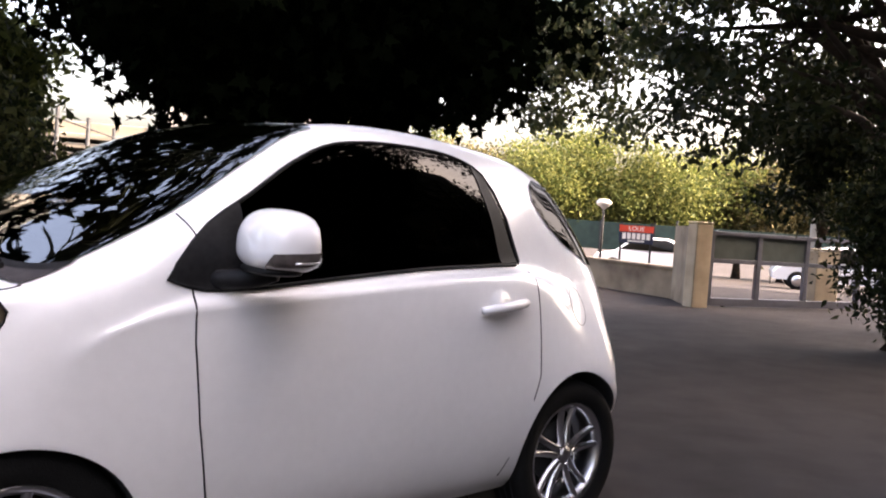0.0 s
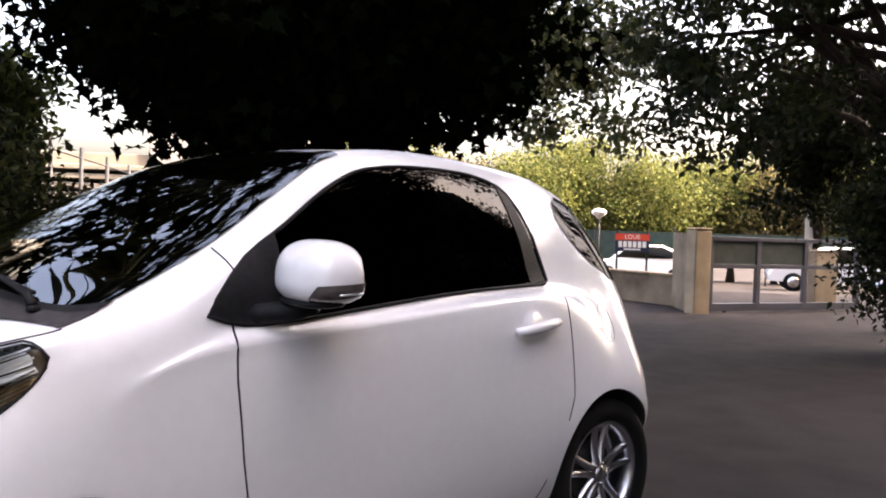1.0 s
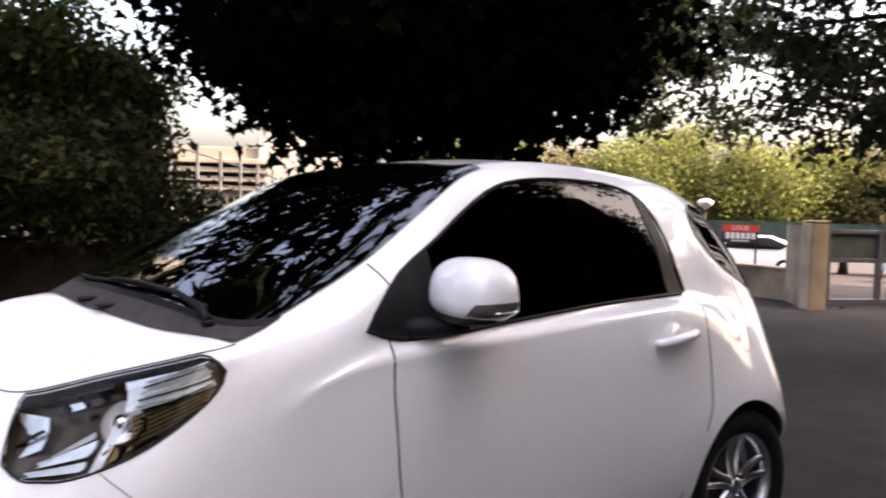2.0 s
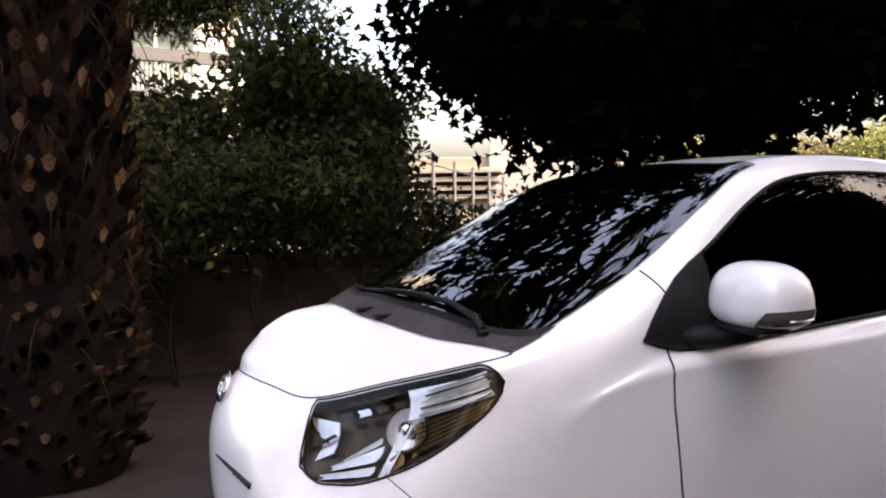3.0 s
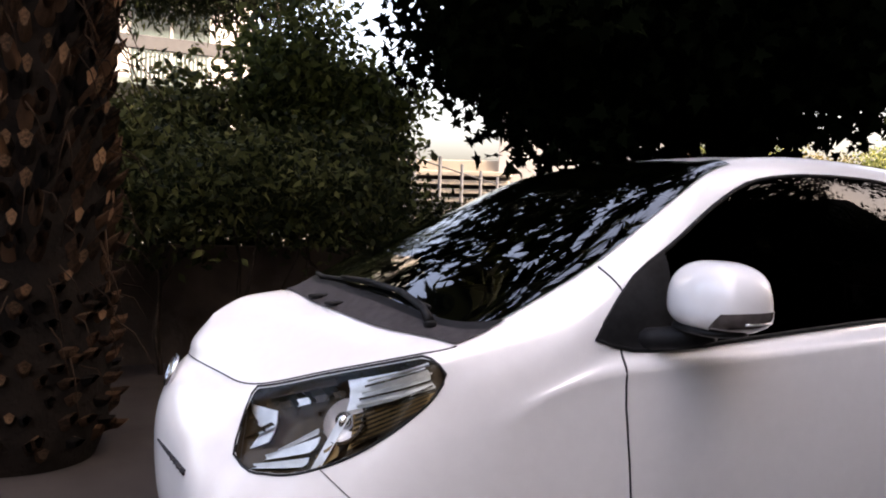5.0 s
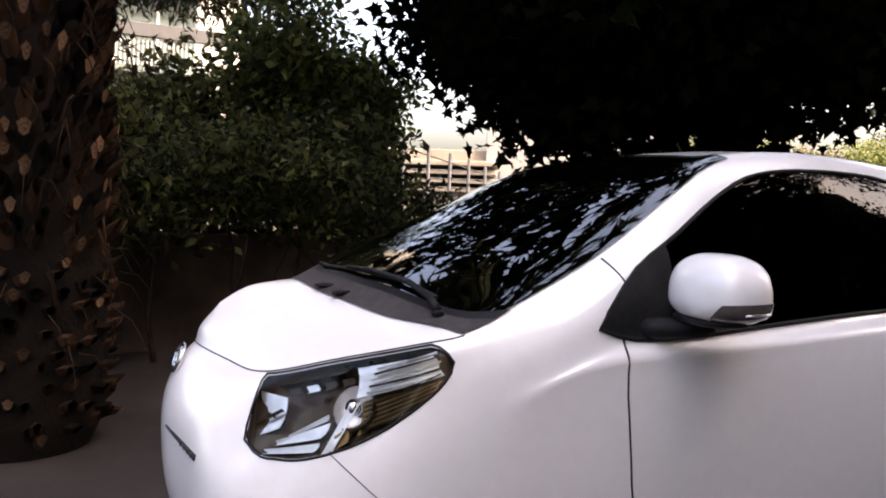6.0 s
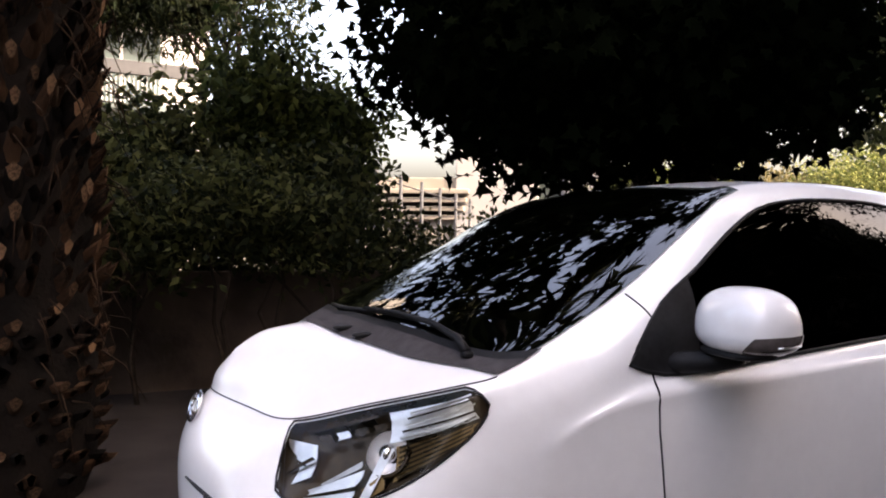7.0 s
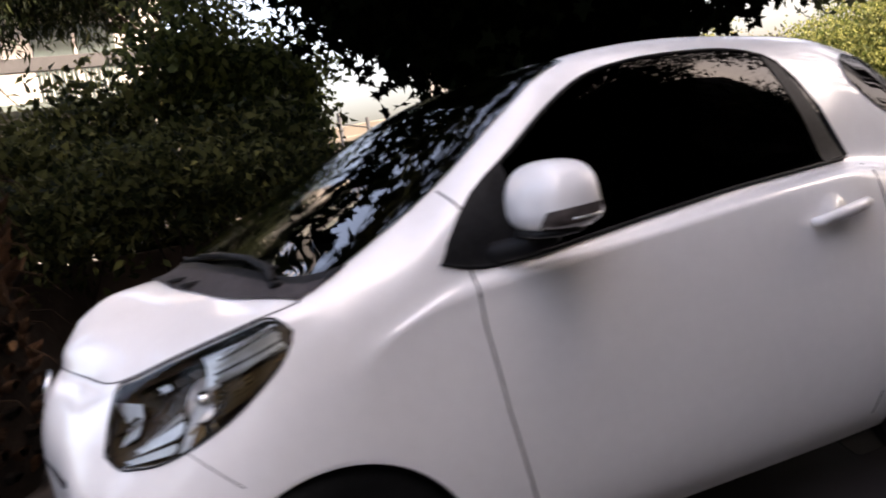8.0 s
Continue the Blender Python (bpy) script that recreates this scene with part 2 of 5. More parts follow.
def limb(rng, a, b, sag=0.15, n=6):
    a, b = np.array(a, float), np.array(b, float)
    pts = [a + (b - a) * t + np.array((rng.normal() * 0.05, rng.normal() * 0.05, sag * math.sin(math.pi * t))) * np.linalg.norm(b - a) * (0.6 if 0 < t < 1 else 0) for t in np.linspace(0, 1, n)]
    return pts

# ---- the ground: level round the car, falling gently beyond the gate ----
def ground_z(x, y):
    e = (x + 1.6) * 0.83 + (y + 2.7) * 0.56
    return -0.035 * min(max(0.0, e - 17.5), 40.0)


def ground():
    n = 60
    xs = np.concatenate([np.linspace(-400, -30, 8), np.linspace(-20, 40, n), np.linspace(60, 500, 8)])
    ys = np.concatenate([np.linspace(-400, -30, 8), np.linspace(-15, 40, n), np.linspace(60, 500, 8)])
    vs = [(x, y, (0.012 * noise.noise((x * 0.35, y * 0.35, 0)) if abs(x) < 12 and y < 12 else 0.0) + ground_z(x, y)) for x in xs for y in ys]
    w = len(ys)
    fs = [(i * w + j, (i + 1) * w + j, (i + 1) * w + j + 1, i * w + j + 1) for i in range(len(xs) - 1) for j in range(w - 1)]
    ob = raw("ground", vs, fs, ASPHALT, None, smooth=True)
    tagged(ob, "worn brown-grey asphalt drive, patchy, its colour darkened for shade", "ground", kind="structure")


ground()

# ---- the car: character lines from nose to tail, left half; x, y, z ----
SILL = [(-1.438, 0, .2), (-1.405, -.25, .2), (-1.36, -.48, .2), (-1.24, -.62, .2), (-1.08, -.7, .2), (-.9, -.72, .2), (-.72, -.72, .2), (-.55, -.72, .2), (-.35, -.72, .2), (-.1, -.72, .2), (.2, -.72, .2), (.55, -.72, .2), (.85, -.71, .2), (1.08, -.7, .2), (1.25, -.66, .2), (1.36, -.45, .2), (1.4, 0, .2)]
SILL_EDGE = [(-1.478, 0, .28), (-1.445, -.25, .28), (-1.4, -.5, .28), (-1.28, -.65, .28), (-1.1, -.745, .28), (-.9, -.775, .28), (-.72, -.78, .28), (-.55, -.78, .28), (-.35, -.78, .28), (-.1, -.78, .28), (.2, -.78, .28), (.55, -.78, .28), (.85, -.77, .28), (1.08, -.76, .28), (1.27, -.7, .28), (1.39, -.45, .28), (1.43, 0, .28)]
LOWER = [(-1.523, 0, .42), (-1.49, -.26, .42), (-1.44, -.5, .42), (-1.31, -.66, .42), (-1.12, -.76, .42), (-.9, -.8, .42), (-.72, -.81, .42), (-.55, -.815, .42), (-.35, -.818, .42), (-.1, -.82, .42), (.2, -.82, .42), (.55, -.818, .42), (.85, -.81, .42), (1.1, -.8, .42), (1.33, -.75, .42), (1.46, -.47, .42), (1.49, 0, .42)]
BULGE = [(-1.538, 0, .58), (-1.495, -.26, .58), (-1.44, -.49, .56), (-1.3, -.655, .55), (-1.11, -.765, .57), (-.9, -.815, .58), (-.72, -.83, .6), (-.55, -.84, .62), (-.35, -.845, .64), (-.1, -.847, .65), (.2, -.845, .65), (.55, -.835, .64), (.85, -.815, .62), (1.12, -.8, .6), (1.34, -.75, .6), (1.47, -.45, .6), (1.5, 0, .6)]
CREASE = [(-1.528, 0, .68), (-1.48, -.26, .67), (-1.4, -.46, .66), (-1.27, -.635, .66), (-1.09, -.765, .68), (-.9, -.82, .72), (-.72, -.842, .835), (-.55, -.853, .872), (-.35, -.858, .888), (-.1, -.857, .908), (.2, -.848, .930), (.55, -.815, .948), (.85, -.755, .935), (1.1, -.735, .8), (1.33, -.69, .775), (1.48, -.42, .75), (1.52, 0, .75)]
BELT = [(-1.498, 0, .76), (-1.435, -.25, .745), (-1.37, -.44, .72), (-1.235, -.615, .74), (-1.06, -.76, .78), (-.9, -.815, .82), (-.72, -.83, .87), (-.55, -.822, .94), (-.35, -.808, .955), (-.1, -.795, .97), (.2, -.775, .99), (.55, -.73, 1.005), (.85, -.68, 1), (1.13, -.645, .975), (1.36, -.59, .955), (1.48, -.37, .945), (1.52, 0, .945)]
WINDOW_MID = [(-1.468, 0, .8), (-1.4, -.24, .785), (-1.345, -.42, .77), (-1.2, -.6, .81), (-1.035, -.755, .86), (-.9, -.8, .895), (-.715, -.805, .965), (-.545, -.8, 1.06), (-.35, -.775, 1.14), (-.1, -.755, 1.19), (.2, -.735, 1.2), (.55, -.69, 1.19), (.85, -.62, 1.18), (1.07, -.585, 1.16), (1.27, -.53, 1.14), (1.39, -.34, 1.13), (1.43, 0, 1.13)]
RAIL = [(-1.45, 0, .82), (-1.385, -.22, .805), (-1.32, -.4, .803), (-1.175, -.575, .865), (-1.02, -.735, .925), (-.9, -.755, .955), (-.67, -.725, 1.06), (-.512, -.71, 1.15), (-.292, -.665, 1.295), (-.09, -.6, 1.395), (.2, -.6, 1.42), (.55, -.565, 1.405), (.87, -.52, 1.37), (1.03, -.495, 1.335), (1.15, -.455, 1.31), (1.26, -.29, 1.29), (1.30, 0, 1.29)]
ROOF_SIDE = [(-1.44, 0, .86), (-1.37, -.16, .88), (-1.27, -.3, .895), (-1.14, -.43, .93), (-1.02, -.55, .965), (-.88, -.6, 1.01), (-.69, -.58, 1.11), (-.535, -.56, 1.2), (-.34, -.52, 1.325), (-.12, -.46, 1.412), (.2, -.45, 1.445), (.55, -.43, 1.438), (.87, -.4, 1.42), (1.06, -.36, 1.385), (1.16, -.32, 1.36), (1.22, -.2, 1.335), (1.25, 0, 1.345)]
ROOF_MID = [(-1.405, 0, .905), (-1.34, -.08, .937), (-1.235, -.15, .962), (-1.125, -.22, .985), (-1.02, -.28, 1.03), (-.87, -.32, 1.105), (-.685, -.32, 1.185), (-.525, -.3, 1.265), (-.33, -.28, 1.36), (-.12, -.25, 1.425), (.2, -.23, 1.463), (.55, -.22, 1.46), (.87, -.2, 1.445), (1.07, -.18, 1.405), (1.17, -.16, 1.375), (1.22, -.1, 1.345), (1.24, 0, 1.35)]
CENTRE = [(-1.385, 0, .932), (-1.305, 0, .982), (-1.21, 0, 1), (-1.12, 0, 1.012), (-1.02, 0, 1.06), (-.87, 0, 1.135), (-.685, 0, 1.22), (-.52, 0, 1.3), (-.33, 0, 1.38), (-.12, 0, 1.432), (.2, 0, 1.468), (.55, 0, 1.468), (.87, 0, 1.452), (1.08, 0, 1.41), (1.18, 0, 1.38), (1.22, 0, 1.35), (1.235, 0, 1.35)]
SUB = 8
FRONT_AXLE, REAR_AXLE, HUB_Z = -0.925, 1.045, 0.288
ARCH = {FRONT_AXLE: (0.302, 0.0), REAR_AXLE: (0.312, 0.022)}      # opening: radius, rise over the hub
FLIP = np.array((1, -1, 1.0))


def spline(p, axis):
    """Catmull-Rom along an axis of the net, with mirrored or straight ends."""
    p = np.moveaxis(p, axis, 0)
    if axis == 0:
        a, b = p[1] * FLIP, p[-2] * FLIP
    else:
        a, b = 2 * p[0] - p[1], p[-2] * FLIP
    q = np.concatenate([a[None], p, b[None]])
    out = []
    for k in range(len(p) - 1):
        p0, p1, p2, p3 = q[k:k + 4]
        for s in range(SUB):
            t = s / SUB
            out.append(0.5 * (2 * p1 + (p2 - p0) * t + (2 * p0 - 5 * p1 + 4 * p2 - p3) * t * t + (3 * p1 - p0 - 3 * p2 + p3) * t ** 3))
    out.append(p[-1])
    return np.moveaxis(np.array(out), 0, axis)


def body_grid():
    net = np.array([SILL, SILL_EDGE, LOWER, BULGE, CREASE, BELT, WINDOW_MID, RAIL, ROOF_SIDE, ROOF_MID, CENTRE], float).transpose(1, 0, 2)
    g = spline(spline(net, 0), 1)
    for _ in range(6):
        e = np.concatenate([(g[1] * FLIP)[None], g, (g[-2] * FLIP)[None]])
        e = np.concatenate([(2 * e[:, 0] - e[:, 1])[:, None], e, (e[:, -2] * FLIP)[:, None]], axis=1)
        g = 0.5 * g + 0.125 * (e[:-2, 1:-1] + e[2:, 1:-1] + e[1:-1, :-2] + e[1:-1, 2:])
    # hollow pressed into the flank below the shoulder line
    u, v = np.meshgrid(np.arange(g.shape[0]) / SUB, np.arange(g.shape[1]) / SUB, indexing="ij")
    fade = np.clip((u - 5.2) / 2.4, 0, 1) * np.clip((11.7 - u) / 1.8, 0, 1)
    low = np.clip((v - 2.9) / 0.95, 0, 1)
    g[..., 1] += 0.0075 * fade * np.where(v < 4.01, low * low * (3 - 2 * low), np.clip(1 - (v - 4.0) / 0.16, 0, 1))
    return g


G = body_grid()
GM, GN = G.shape[:2]


def grid_normals(g):
    e = np.concatenate([(g[1] * FLIP)[None], g, (g[-2] * FLIP)[None]])
    e = np.concatenate([(2 * e[:, 0] - e[:, 1])[:, None], e, (e[:, -2] * FLIP)[:, None]], axis=1)
    n = np.cross(e[2:, 1:-1] - e[:-2, 1:-1], e[1:-1, 2:] - e[1:-1, :-2])
    n /= np.linalg.norm(n, axis=2, keepdims=True) + 1e-12
    return n if n[GM // 2, GN // 2, 1] < 0 else -n


NG = grid_normals(G)


def on_grid(field, u, v):
    """Bilinear value of a grid field at line numbers u (0 to 16) and v (0 to 10)."""
    u, v = np.clip(np.asarray(u, float) * SUB, 0, GM - 1.001), np.clip(np.asarray(v, float) * SUB, 0, GN - 1.001)
    i, j = u.astype(int), v.astype(int)
    a, b = (u - i)[..., None], (v - j)[..., None]
    return field[i, j] * (1 - a) * (1 - b) + field[i + 1, j] * a * (1 - b) + field[i, j + 1] * (1 - a) * b + field[i + 1, j + 1] * a * b


def find(p, q, axes=(0, 2), u_range=(0, 16), v_range=(0, 7.6)):
    """Line numbers at which the surface shows the two given coordinates."""
    lo, hi = int(u_range[0] * SUB), int(u_range[1] * SUB) + 1
    lv, hv = int(v_range[0] * SUB), int(v_range[1] * SUB) + 1
    sub = G[lo:hi, lv:hv]
    d = (sub[..., axes[0]] - p) ** 2 + (sub[..., axes[1]] - q) ** 2
    k = np.unravel_index(np.argmin(d), d.shape)
    u, v = (lo + k[0]) / SUB, (lv + k[1]) / SUB
    for _ in range(6):
        c = on_grid(G, u, v)
        h = 0.06
        du = (on_grid(G, u + h, v) - on_grid(G, u - h, v)) / (2 * h)
        dv = (on_grid(G, u, v + h) - on_grid(G, u, v - h)) / (2 * h)
        m = np.array([[du[axes[0]], dv[axes[0]]], [du[axes[1]], dv[axes[1]]]])
        r = np.array([p - c[axes[0]], q - c[axes[1]]])
        if abs(np.linalg.det(m)) < 1e-9:
            break
        s = np.clip(np.linalg.solve(m, r), -0.3, 0.3)
        u, v = float(np.clip(u + s[0], *u_range)), float(np.clip(v + s[1], *v_range))
    return u, v


def skin(p, q, off=0.0, axes=(0, 2), **k):
    """A point on the body, lifted by off along its normal, and the normal."""
    u, v = find(p, q, axes, **k)
    n = on_grid(NG, u, v)
    n = n / np.linalg.norm(n)
    return on_grid(G, u, v) + n * off, n


def curve_at(pairs, x):
    return float(np.interp(x, [a for a, _ in pairs], [b for _, b in pairs]))


def smooth_pairs(pairs, n=60):
    """A smooth curve through x-ordered pairs."""
    xs, ys = np.array([a for a, _ in pairs]), np.array([b for _, b in pairs])
    xx = np.linspace(xs[0], xs[-1], n)
    k = np.clip(np.searchsorted(xs, xx) - 1, 0, len(xs) - 2)
    h = xs[k + 1] - xs[k]
    t = (xx - xs[k]) / h
    s = np.gradient(ys, xs)
    m0, m1 = s[k] * h, s[k + 1] * h
    yy = (2 * t ** 3 - 3 * t ** 2 + 1) * ys[k] + (t ** 3 - 2 * t ** 2 + t) * m0 + (-2 * t ** 3 + 3 * t ** 2) * ys[k + 1] + (t ** 3 - t ** 2) * m1
    return list(zip(xx, yy))


def patch(name, pts, normals, mat, parent, label="", mirror=False, thick=0.0):
    """A panel from a grid of points; mirror: on the other flank."""
    a, b = pts.shape[:2]
    p, n = pts.reshape(-1, 3).copy(), normals.reshape(-1, 3).copy()
    fs = [(i * b + j, (i + 1) * b + j, (i + 1) * b + j + 1, i * b + j + 1) for i in range(a - 1) for j in range(b - 1)]
    f0 = np.cross(p[fs[len(fs) // 2][1]] - p[fs[len(fs) // 2][0]], p[fs[len(fs) // 2][2]] - p[fs[len(fs) // 2][1]])
    if np.dot(f0, n[fs[len(fs) // 2][0]]) < 0:
        fs = [f[::-1] for f in fs]
    if mirror:
        p, n, fs = p * FLIP, n * FLIP, [f[::-1] for f in fs]
    if thick:
        m = len(p)
        inner = p - n * thick
        rim = [i * b for i in range(a)] + [(a - 1) * b + j for j in range(1, b)] + [i * b + b - 1 for i in range(a - 2, -1, -1)] + [j for j in range(b - 2, 0, -1)]
        edge = [(rim[k], rim[(k + 1) % len(rim)], m + rim[(k + 1) % len(rim)], m + rim[k]) for k in range(len(rim))]
        p = np.concatenate([p, inner])
        n = np.concatenate([n, n])
        fs = fs + edge
    return raw(name, p, fs, mat, parent, label, normals=n)


def side_patch(name, low, high, mat, parent, label="", off=0.004, cols=48, rows=14, mirror=False, thick=0.0, u_range=(0, 16), inset=0.0):
    """A panel on the flank between two x-ordered curves of heights."""
    x0, x1 = low[0][0], low[-1][0]
    pts, nor = np.zeros((cols, rows, 3)), np.zeros((cols, rows, 3))
    for i in range(cols):
        x = x0 + (x1 - x0) * (0.5 - 0.5 * math.cos(math.pi * i / (cols - 1)))
        a, b = curve_at(low, x), curve_at(high, x)
        for j in range(rows):
            z = a + (b - a) * j / (rows - 1)
            pts[i, j], nor[i, j] = skin(x, z, off, u_range=u_range)
    return patch(name, pts, nor, mat, parent, label, mirror, thick)


def net_patch(name, u_low, u_high, v0, v1, mat, parent, label="", off=0.004, cols=30, rows=24, both=True, thick=0.0, mirror=False, flat=0.0):
    """A panel across the car between two curves of line numbers u(v); both: over the centre to the other flank; flat: evens out its curvature."""
    vs = np.linspace(v0, v1, rows)
    pts, nor = [], []
    for s in np.linspace(0, 1, cols):
        u = np.array([curve_at(u_low, v) * (1 - s) + curve_at(u_high, v) * s for v in vs])
        p, n = on_grid(G, u, vs), on_grid(NG, u, vs)
        n = n / np.linalg.norm(n, axis=1, keepdims=True)
        p = p + n * off
        if both:
            p, n = np.concatenate([p, (p * FLIP)[-2::-1]]), np.concatenate([n, (n * FLIP)[-2::-1]])
        pts.append(p)
        nor.append(n)
    nor = np.array(nor)
    if flat:
        mean = nor.mean(axis=0, keepdims=True)
        nor = nor * (1 - flat) + (0.5 * mean + 0.5 * nor.mean(axis=(0, 1))) * flat
        nor /= np.linalg.norm(nor, axis=2, keepdims=True)
    return patch(name, np.array(pts), nor, mat, parent, label, mirror, thick)


# openings and panel lines
WIN_LOW = smooth_pairs([(-.612, .966), (-.545, .945), (-.39, .942), (-.20, .957), (0, .975), (.25, .994), (.50, 1.003), (.775, 1.008)])
WIN_HIGH = smooth_pairs([(-.612, .972), (-.54, 1.062), (-.36, 1.19), (-.19, 1.295), (-.06, 1.352), (.07, 1.376), (.20, 1.383), (.33, 1.383), (.46, 1.376), (.56, 1.356), (.63, 1.325), (.68, 1.265), (.73, 1.165), (.775, 1.016)])
LAMP_LOW = smooth_pairs([(-1.374, .662), (-1.360, .646), (-1.31, .641), (-1.207, .673), (-1.086, .748), (-1.03, .797), (-.995, .832), (-.973, .862), (-.962, .882)])
LAMP_HIGH = smooth_pairs([(-1.374, .672), (-1.335, .77), (-1.314, .805), (-1.25, .839), (-1.164, .877), (-1.02, .928), (-.992, .922), (-.972, .905), (-.962, .890)])
RAIL_LINE = [on_grid(G, u, 6.97) for u in np.linspace(1.8, 4.3, 40)]
LAMP_HIGH = [(x, min(z, float(np.interp(x, [p[0] for p in RAIL_LINE], [p[2] for p in RAIL_LINE])) - 0.003) if x > -1.322 else z) for x, z in LAMP_HIGH]
HOOD_EDGE = [(7, 4.8), (7.3, 4.55), (8, 3.8), (9, 2.92), (10, 2.4)]
GLASS_BASE = [(7, 5.3), (8, 4.48), (9, 3.75), (10, 3.3)]
GLASS_TOP = [(7, 9.05), (8, 9.05), (9, 9.05), (10, 9.05)]
REAR_EDGE = [(5.2, 13.75), (5.35, 13.55), (5.6, 13.12), (5.93, 12.78), (6.38, 12.46), (6.7, 12.5), (6.95, 12.85)]


def openings():
    """Signed depth of every grid point inside each opening (positive: inside)."""
    uu, vv = np.meshgrid(np.arange(GM) / SUB, np.arange(GN) / SUB, indexing="ij")
    x, y, z = G[..., 0], G[..., 1], G[..., 2]

    def between(low, high, m):
        lo = np.interp(x, [a for a, _ in low], [b for _, b in low])
        hi = np.interp(x, [a for a, _ in high], [b for _, b in high])
        return np.minimum(np.minimum(x - low[0][0], low[-1][0] - x), np.minimum(z - lo, hi - z)) - m

    def along_v(pairs):
        return np.interp(vv, [a for a, _ in pairs], [b for _, b in pairs])

    out = []
    for ax in (FRONT_AXLE, REAR_AXLE):
        f = ARCH[ax][0] - 0.006 - np.hypot(x - ax, z - HUB_Z - ARCH[ax][1])
        out.append(np.where((y < -0.5) & (vv < 7), f, -1))
    out.append(np.where((uu > 6) & (uu < 13.5) & (vv < 7.5), between(WIN_LOW, WIN_HIGH, 0.006), -1))
    out.append(np.where((uu < 6.4) & (y < -0.25) & (vv < 7.4), between(LAMP_LOW, LAMP_HIGH, 0.003), -1))
    out.append(0.1 * np.minimum(np.minimum(uu - along_v(GLASS_BASE) - 0.15, along_v(GLASS_TOP) - uu - 0.05), vv - 7.17))
    out.append(0.1 * np.minimum(np.minimum(uu - along_v(REAR_EDGE) - 0.06, vv - 5.3), 6.9 - vv))
    return out


def cut_grid():
    """Moves the grid points nearest to an opening's outline onto it. Gives line numbers, what is inside, what is on an edge."""
    U, V = np.meshgrid(np.arange(GM, dtype=float), np.arange(GN, dtype=float), indexing="ij")
    U0, V0 = U.copy(), V.copy()
    inside_any, edge = np.zeros((GM, GN), bool), np.zeros((GM, GN), bool)
    for f in openings():
        best = np.full((GM, GN), 9.0)
        for di, dj in ((1, 0), (0, 1)):
            a, b = f[:GM - di, :GN - dj], f[di:, dj:]
            for i, j in np.argwhere((a > 0) != (b > 0)):
                if min(a[i, j], b[i, j]) < -0.5:
                    continue
                t = a[i, j] / (a[i, j] - b[i, j])
                if t < 0.5:
                    p, mv = (i, j), t
                else:
                    p, mv = (i + di, j + dj), t - 1
                if abs(mv) < best[p] and 0 < p[0] < GM - 1 and 0 < p[1] < GN - 1:
                    best[p] = abs(mv)
                    U[p], V[p] = U0[p] + mv * di, V0[p] + mv * dj
                    edge[p] = True
        inside_any |= f > 0
    return U / SUB, V / SUB, inside_any, edge


CU, CV, CUT, EDGE = cut_grid()
GB, NB = on_grid(G, CU, CV), on_grid(NG, CU, CV)
NB = NB / np.linalg.norm(NB, axis=2, keepdims=True)


def region(i, j):
    """Which panel of the body a cell belongs to."""
    u, v = (i + 0.5) / SUB, (j + 0.5) / SUB
    c = (G[i, j] + G[i + 1, j] + G[i, j + 1] + G[i + 1, j + 1]) / 4
    x, z = c[0], c[2]
    if v > 7 and u < curve_at(HOOD_EDGE, v):
        return "bonnet"
    if v < 7 and u < 3.45 and z < 0.9:
        return "front_bumper"
    if -0.50 < x < 0.80 and 0.30 < z and v < 5.6 and x < 0.80 - max(0, 0.62 - z) * 0.35:
        return "door"
    if v < 4.3 and u > 13.8:
        return "rear_bumper"
    return "body_shell"


car = thing("small_hatchback_car", "small white three-door city car with dark tinted windows, parked on asphalt", "car")


def cell_faces(i, j):
    """The quad, or its triangles, that lie outside the openings."""
    q = [(i, j), (i + 1, j), (i + 1, j + 1), (i, j + 1)]
    hole = [CUT[p] and not EDGE[p] for p in q]
    solid = [not CUT[p] and not EDGE[p] for p in q]
    if not any(hole):
        if all(EDGE[p] for p in q):
            return [] if CUT[i, j] and CUT[i + 1, j + 1] else [q]
        return [q]
    if not any(solid):
        return []
    k = 0 if EDGE[q[0]] and EDGE[q[2]] else 1
    tris = [(q[k], q[k + 1], q[k + 2]), (q[k], q[k + 2], q[(k + 3) % 4])]
    return [t for t in tris if any(not CUT[p] and not EDGE[p] for p in t) and not any(CUT[p] and not EDGE[p] for p in t)]


def body_panels():
    cells = {}
    for i in range(GM - 1):
        for j in range(GN - 1):
            for f in cell_faces(i, j):
                cells.setdefault(region(i, j), []).append(f)
    for name, cl in cells.items():
        sides = ((1,), (-1,)) if name == "door" else ((1, -1),)
        for group in sides:
            vs, ns, fs, index = [], [], [], {}
            for s in group:
                for face in cl:
                    f = []
                    for p in face:
                        if (p, s) not in index:
                            index[(p, s)] = len(vs)
                            k = FLIP if s < 0 else 1
                            vs.append(GB[p] * k)
                            ns.append(NB[p] * k)
                        f.append(index[(p, s)])
                    w = np.cross(vs[f[1]] - vs[f[0]], vs[f[2]] - vs[f[0]])
                    fs.append(f if np.dot(w, ns[f[0]]) > 0 else f[::-1])
            raw(name, vs, fs, PAINT, car, normals=ns)


body_panels()


def seam(name, pts, r=0.0028, mirror=True, mat=None, axes=(0, 2), **k):
    ps = [skin(a, b, 0.0005, axes, **k)[0] for a, b in pts]
    for s in ((1, -1) if mirror else (1,)):
        tube(name, [p * (FLIP if s < 0 else 1) for p in ps], r, mat or GAP, car, seg=5)


def line(a, b, n=14):
    return [(a[0] + (b[0] - a[0]) * t, a[1] + (b[1] - a[1]) * t) for t in np.linspace(0, 1, n)]


